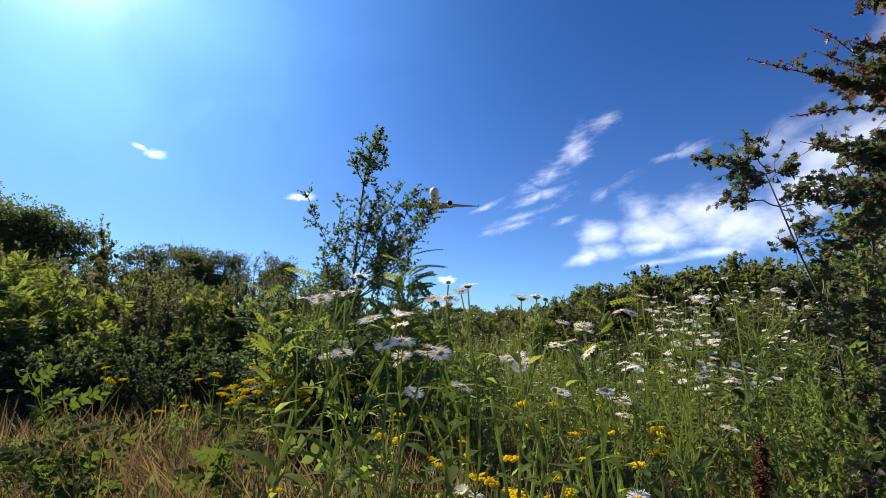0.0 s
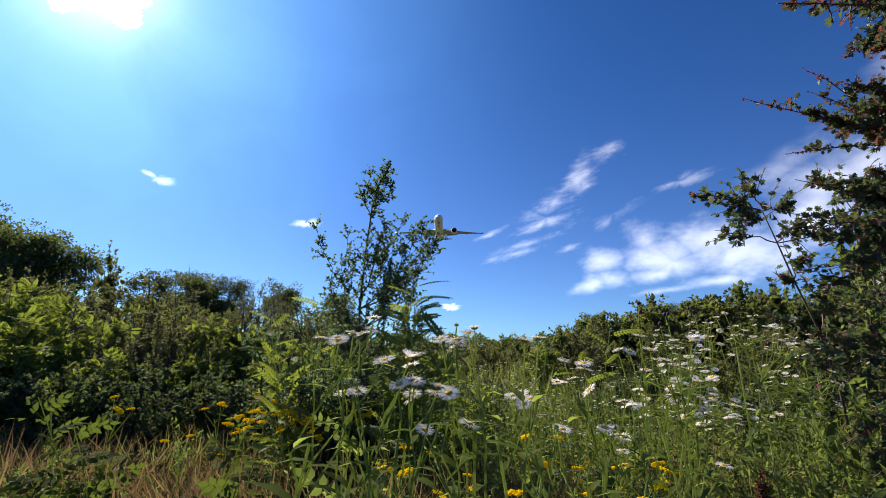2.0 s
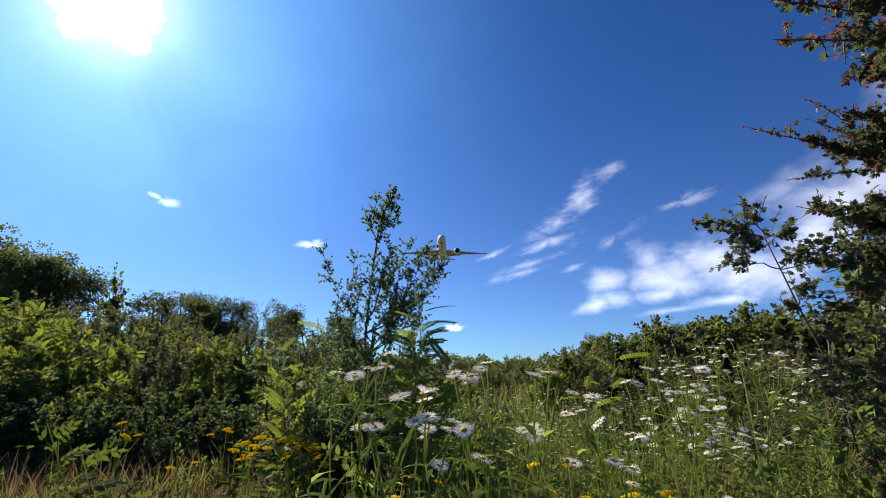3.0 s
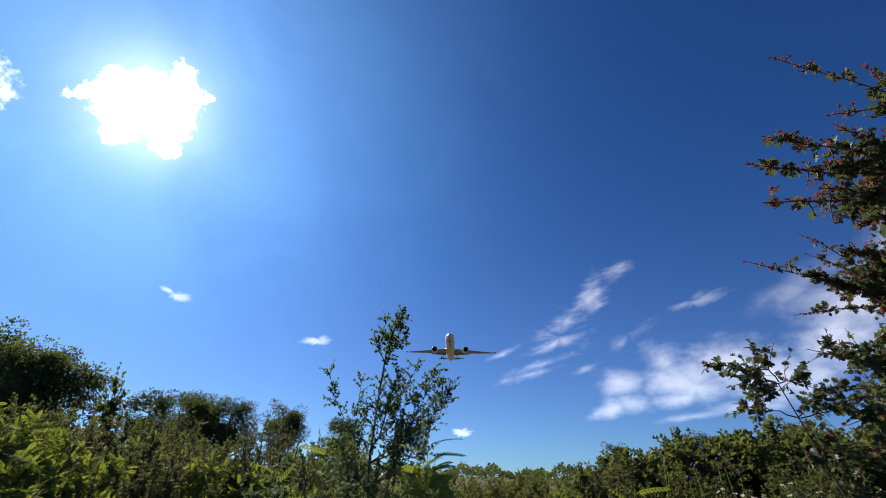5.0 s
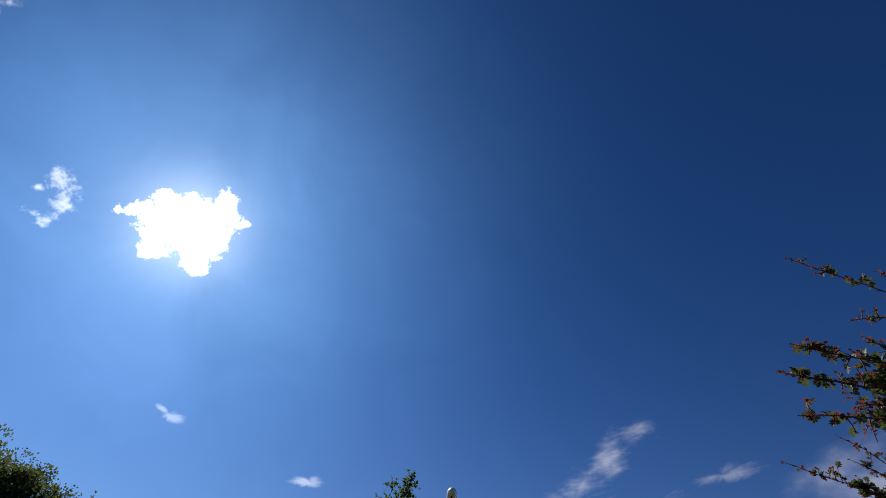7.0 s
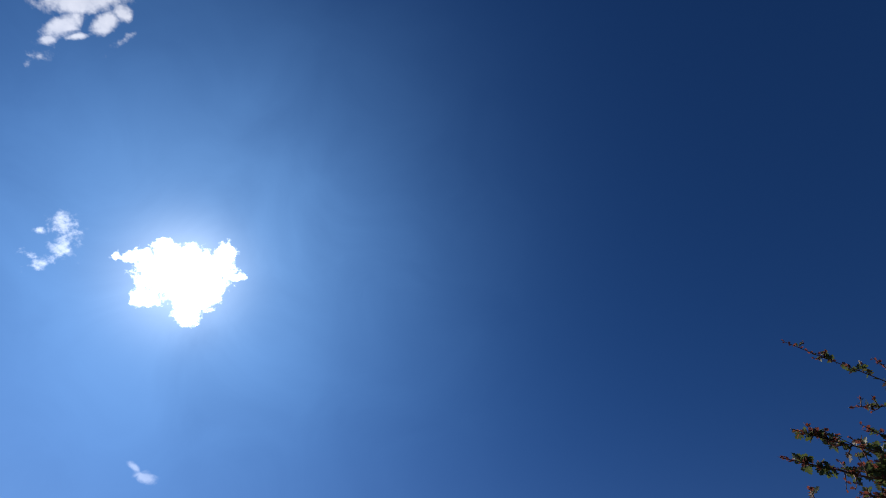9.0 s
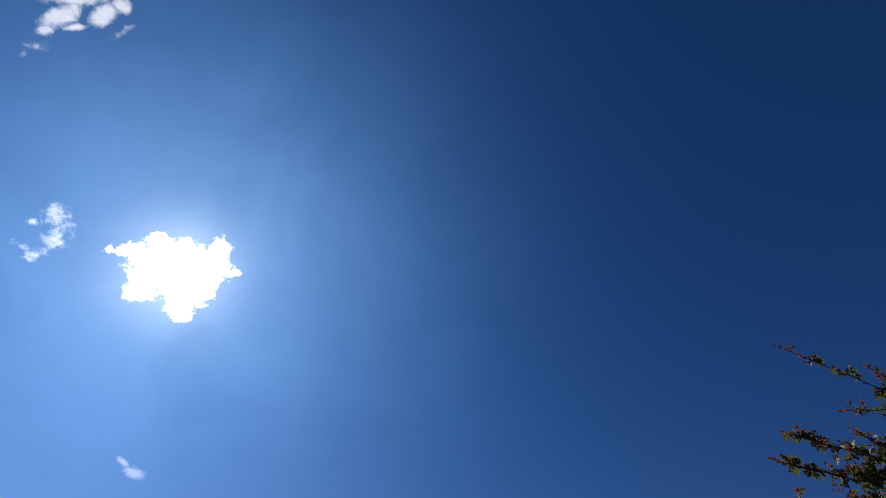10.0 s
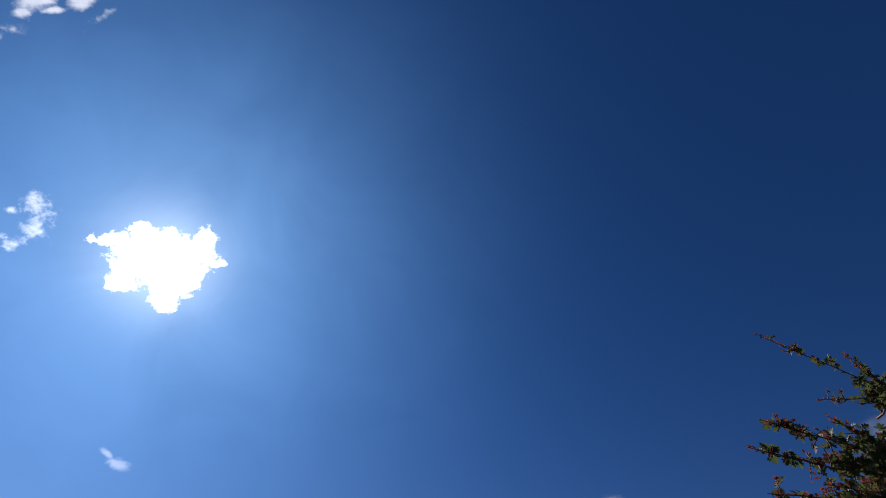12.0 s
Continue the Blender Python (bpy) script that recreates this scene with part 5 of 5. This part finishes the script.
def burnet(rng, x, y, top):
    root = empty("burnet_plant", (x, y, float(lift(x, y))), "tall thin burnet with dark purple heads", "flower", "burnets")
    g = Geo()
    ends = []
    for k in range(2):
        e = np.array([rng.normal(0, 0.12), rng.normal(0, 0.1), top * rng.uniform(0.92, 1.0)])
        line = e * np.linspace(0, 1, 6)[:, None] ** np.array([1.7, 1.7, 1.0]) + rng.normal(0, 0.012, (6, 3))
        tube(g, line, np.linspace(0.004, 0.002, 6), 5)
        ends.append(line[-1])
    g.part("stem", MAT["stem"], root)
    for e in ends:
        g = Geo()
        lathe(g, [(-0.006, 0.004), (0.0, 0.011), (0.010, 0.014), (0.020, 0.011), (0.026, 0.002)], 9, "z", e)
        g.part("flower_head", MAT["burnet"], root, "dark purple head", True)


for i, (x, y, z) in enumerate(((1.62, 4.0, 1.39), (2.0, 4.05, 1.40), (2.1, 3.9, 1.38), (1.8, 3.9, 1.32))):
    burnet(R(95 + i), x, y, z)


# ---- meadow floor: grasses and low herbs ----
def meadow(name, seed, n, shape, mat, label, low, high, area, lean=0.35, bias=None, category="grass", width=1.0):
    rng = R(seed)
    y = area[0] + (area[1] - area[0]) * rng.random(n * 3) ** 0.8
    x = y * rng.uniform(-1.05, 1.05, n * 3) + rng.normal(0, 0.4, n * 3)
    patch = np.sin(2.3 * x + 1.1 * y) + np.sin(1.7 * y - 2.9 * x + 1.0) + np.sin(5.1 * x + 0.3) * 0.6
    keep = rng.random(n * 3) < np.clip(0.42 + 0.22 * patch + (bias(x, y) if bias else 0), 0.03, 1)
    x, y = x[keep][:n], y[keep][:n]
    n = len(x)
    d = unit(np.concatenate([rng.normal(0, lean, (n, 2)), np.ones((n, 1))], 1))
    up = np.concatenate([rng.normal(0, 1, (n, 2)), np.full((n, 1), 0.3)], 1)
    g = Geo()
    place(g, shape, np.stack([x, y, lift(x, y) - 0.01], 1), d, up, rng.uniform(low, high, n), width)
    tagged(g.part(name, MAT[mat]), label, category, kind="stuff")


blade = strap(0.012, 3, 0.45)
LEFT = lambda x, y: np.where(x < -0.15 * y, 0.35, 0.1)
RIGHT = lambda x, y: np.where(x > -0.1 * y, 0.2, -0.2)
meadow("dry_grass", 101, 17000, blade, "straw", "dry straw-coloured grass", 0.16, 0.42, (1.0, 6.5), 0.55, LEFT)
meadow("fallen_grass", 102, 18000, strap(0.010, 3, 0.2), "dead", "matted fallen dead grass", 0.15, 0.35, (1.2, 6.0), 3.0, LEFT)
meadow("green_grass", 103, 20000, blade, "grass", "tall green meadow grass", 0.14, 0.38, (1.0, 7.0), 0.4, RIGHT)
meadow("dead_stalks", 106, 20000, strap(0.009, 3, 0.15), "dead", "tangled brown dead stalks", 0.2, 0.55, (1.1, 3.4), 1.3, lambda x, y: np.where(x > -0.4 * y, 0.25, 0.0))


rng, g = R(109), Geo()
n = 8000
x, y = rng.normal(0.25, 0.45, n), rng.uniform(1.25, 2.3, n)
place(g, strap(0.007, 3, 0.35), np.stack([x, y, lift(x, y) - 0.01], 1), unit(np.concatenate([rng.normal(0, 0.8, (n, 2)), np.ones((n, 1))], 1)), np.concatenate([rng.normal(0, 1, (n, 2)), np.full((n, 1), 0.3)], 1), rng.uniform(0.3, 0.66, n))
tagged(g.part("bleached_grass", MAT["straw"]), "tall bleached dry grass between the flowers", "grass", kind="stuff")


def surround(name, seed, n, mat, label, low, high, near, far):
    """Grass on every side of the place where the camera stands."""
    rng, g = R(seed), Geo()
    a, r = rng.uniform(0, 2 * np.pi, n), near + (far - near) * rng.random(n) ** 0.75
    x, y = np.sin(a) * r, np.cos(a) * r
    keep = (y < 0.9) | (np.abs(x) > y * 1.0)
    x, y = x[keep], y[keep]
    d = unit(np.concatenate([rng.normal(0, 0.6, (len(x), 2)), np.ones((len(x), 1))], 1))
    up = np.concatenate([rng.normal(0, 1, (len(x), 2)), np.full((len(x), 1), 0.3)], 1)
    place(g, strap(0.02, 2, 0.4), np.stack([x, y, lift(x, y) - 0.01], 1), d, up, rng.uniform(low, high, len(x)))
    tagged(g.part(name, MAT[mat]), label, "grass", kind="stuff")


surround("trodden_grass", 107, 30000, "straw", "dry trodden grass round the path", 0.06, 0.2, 0.1, 9.0)
surround("rough_grass", 108, 26000, "grass", "rough green grass round the path", 0.08, 0.3, 0.5, 12.0)
meadow("low_herbs", 104, 16000, diamond(0.26, 0.06), "herb", "low green meadow herbs", 0.025, 0.075, (1.0, 6.0), 1.2, None, "herbs")
meadow("far_grass", 105, 26000, strap(0.02, 2, 0.4), "grass", "meadow grass in the middle distance", 0.3, 0.8, (6.0, 40.0), 0.4, None)


def herb_stand(seed, n, area, low, high, mat, label, name):
    """Leafy upright meadow stems that fill the space between the flowers."""
    rng, wood, leaves = R(seed), Geo(), Geo()
    ps, ds = [], []
    for i in range(n):
        y = rng.uniform(*area[:2])
        x = y * rng.uniform(*area[2:])
        h = rng.uniform(low, high)
        line = wander(rng, (x, y, float(lift(x, y)) - 0.02), (rng.normal(0, 0.42), rng.normal(0, 0.42), 1), h, 6, 0.2)
        tube(wood, line, np.linspace(0.002, 0.0009, 6), 4)
        p, d = leafy(rng, line, int(150 * h / 0.6), 1.3, 0.05)
        ps.append(p), ds.append(d)
    p, d = np.concatenate(ps), np.concatenate(ds)
    p = p + rng.normal(0, 0.012, p.shape)
    place(leaves, diamond(0.20, 0.05), p, d, np.array([0, 0, 1.0]) + 0.5 * rng.normal(0, 1, p.shape), 0.012 + 0.042 * rng.random(len(p)) ** 1.8)
    root = leaves.part(name, MAT[mat])
    tagged(root, label, "herbs", kind="stuff")
    wood.part("stems", MAT["thicket"], root)


herb_stand(111, 340, (1.1, 2.6, 0.05, 0.98), 0.3, 0.78, "daisy_leaf", "leafy green stems among the daisies", "green_herbs")
# same herbs as above, in the brightened leaf colour to lift this area
herb_stand(112, 170, (1.4, 2.4, -0.32, 0.30), 0.28, 0.60, "bright_daisy_leaf", "leafy green stems among the daisies", "green_herbs")
herb_stand(115, 45, (1.25, 1.55, 0.74, 0.95), 0.72, 1.05, "daisy_leaf", "leafy green stems at the foot of the hawthorn", "green_herbs")
herb_stand(113, 380, (2.4, 6.5, -0.15, 0.95), 0.4, 0.85, "daisy_leaf", "tall mixed green herbs", "mixed_herbs")
herb_stand(114, 90, (1.8, 4.2, -0.95, -0.2), 0.20, 0.5, "herb", "low herbs in dry grass", "mixed_herbs")


def flower_haze():
    """Small white flowers in the middle distance, too far to tell apart."""
    rng, g = R(120), Geo()
    n = 420
    y = rng.uniform(2.0, 4.4, n)
    x = y * (0.18 + 0.13 * rng.normal(0, 1, n))
    z = 1.0 - y * rng.uniform(0.03, 0.17, n)
    for k in range(7):
        a = 2 * np.pi * k / 7
        d = np.tile([[math.cos(a), math.sin(a), 0.1]], (n, 1))
        place(g, diamond(0.3, 0.02), np.stack([x, y, z], 1), d, np.array([0, 0, 1.0]) + rng.normal(0, 0.2, (n, 3)), rng.uniform(0.007, 0.012, n))
    root = g.part("small_white_flowers", MAT["ray"])
    tagged(root, "drift of small white flowers on thin stalks", "flowers", kind="stuff")
    s = Geo()
    for i in range(n):
        tube(s, np.array([(x[i] + 0.02, y[i], z[i] - 0.45), (x[i] + 0.01, y[i], z[i] - 0.2), (x[i], y[i], z[i])]), [0.0016, 0.0012, 0.0008], 3)
    s.part("stalks", MAT["stem"], root)


flower_haze()
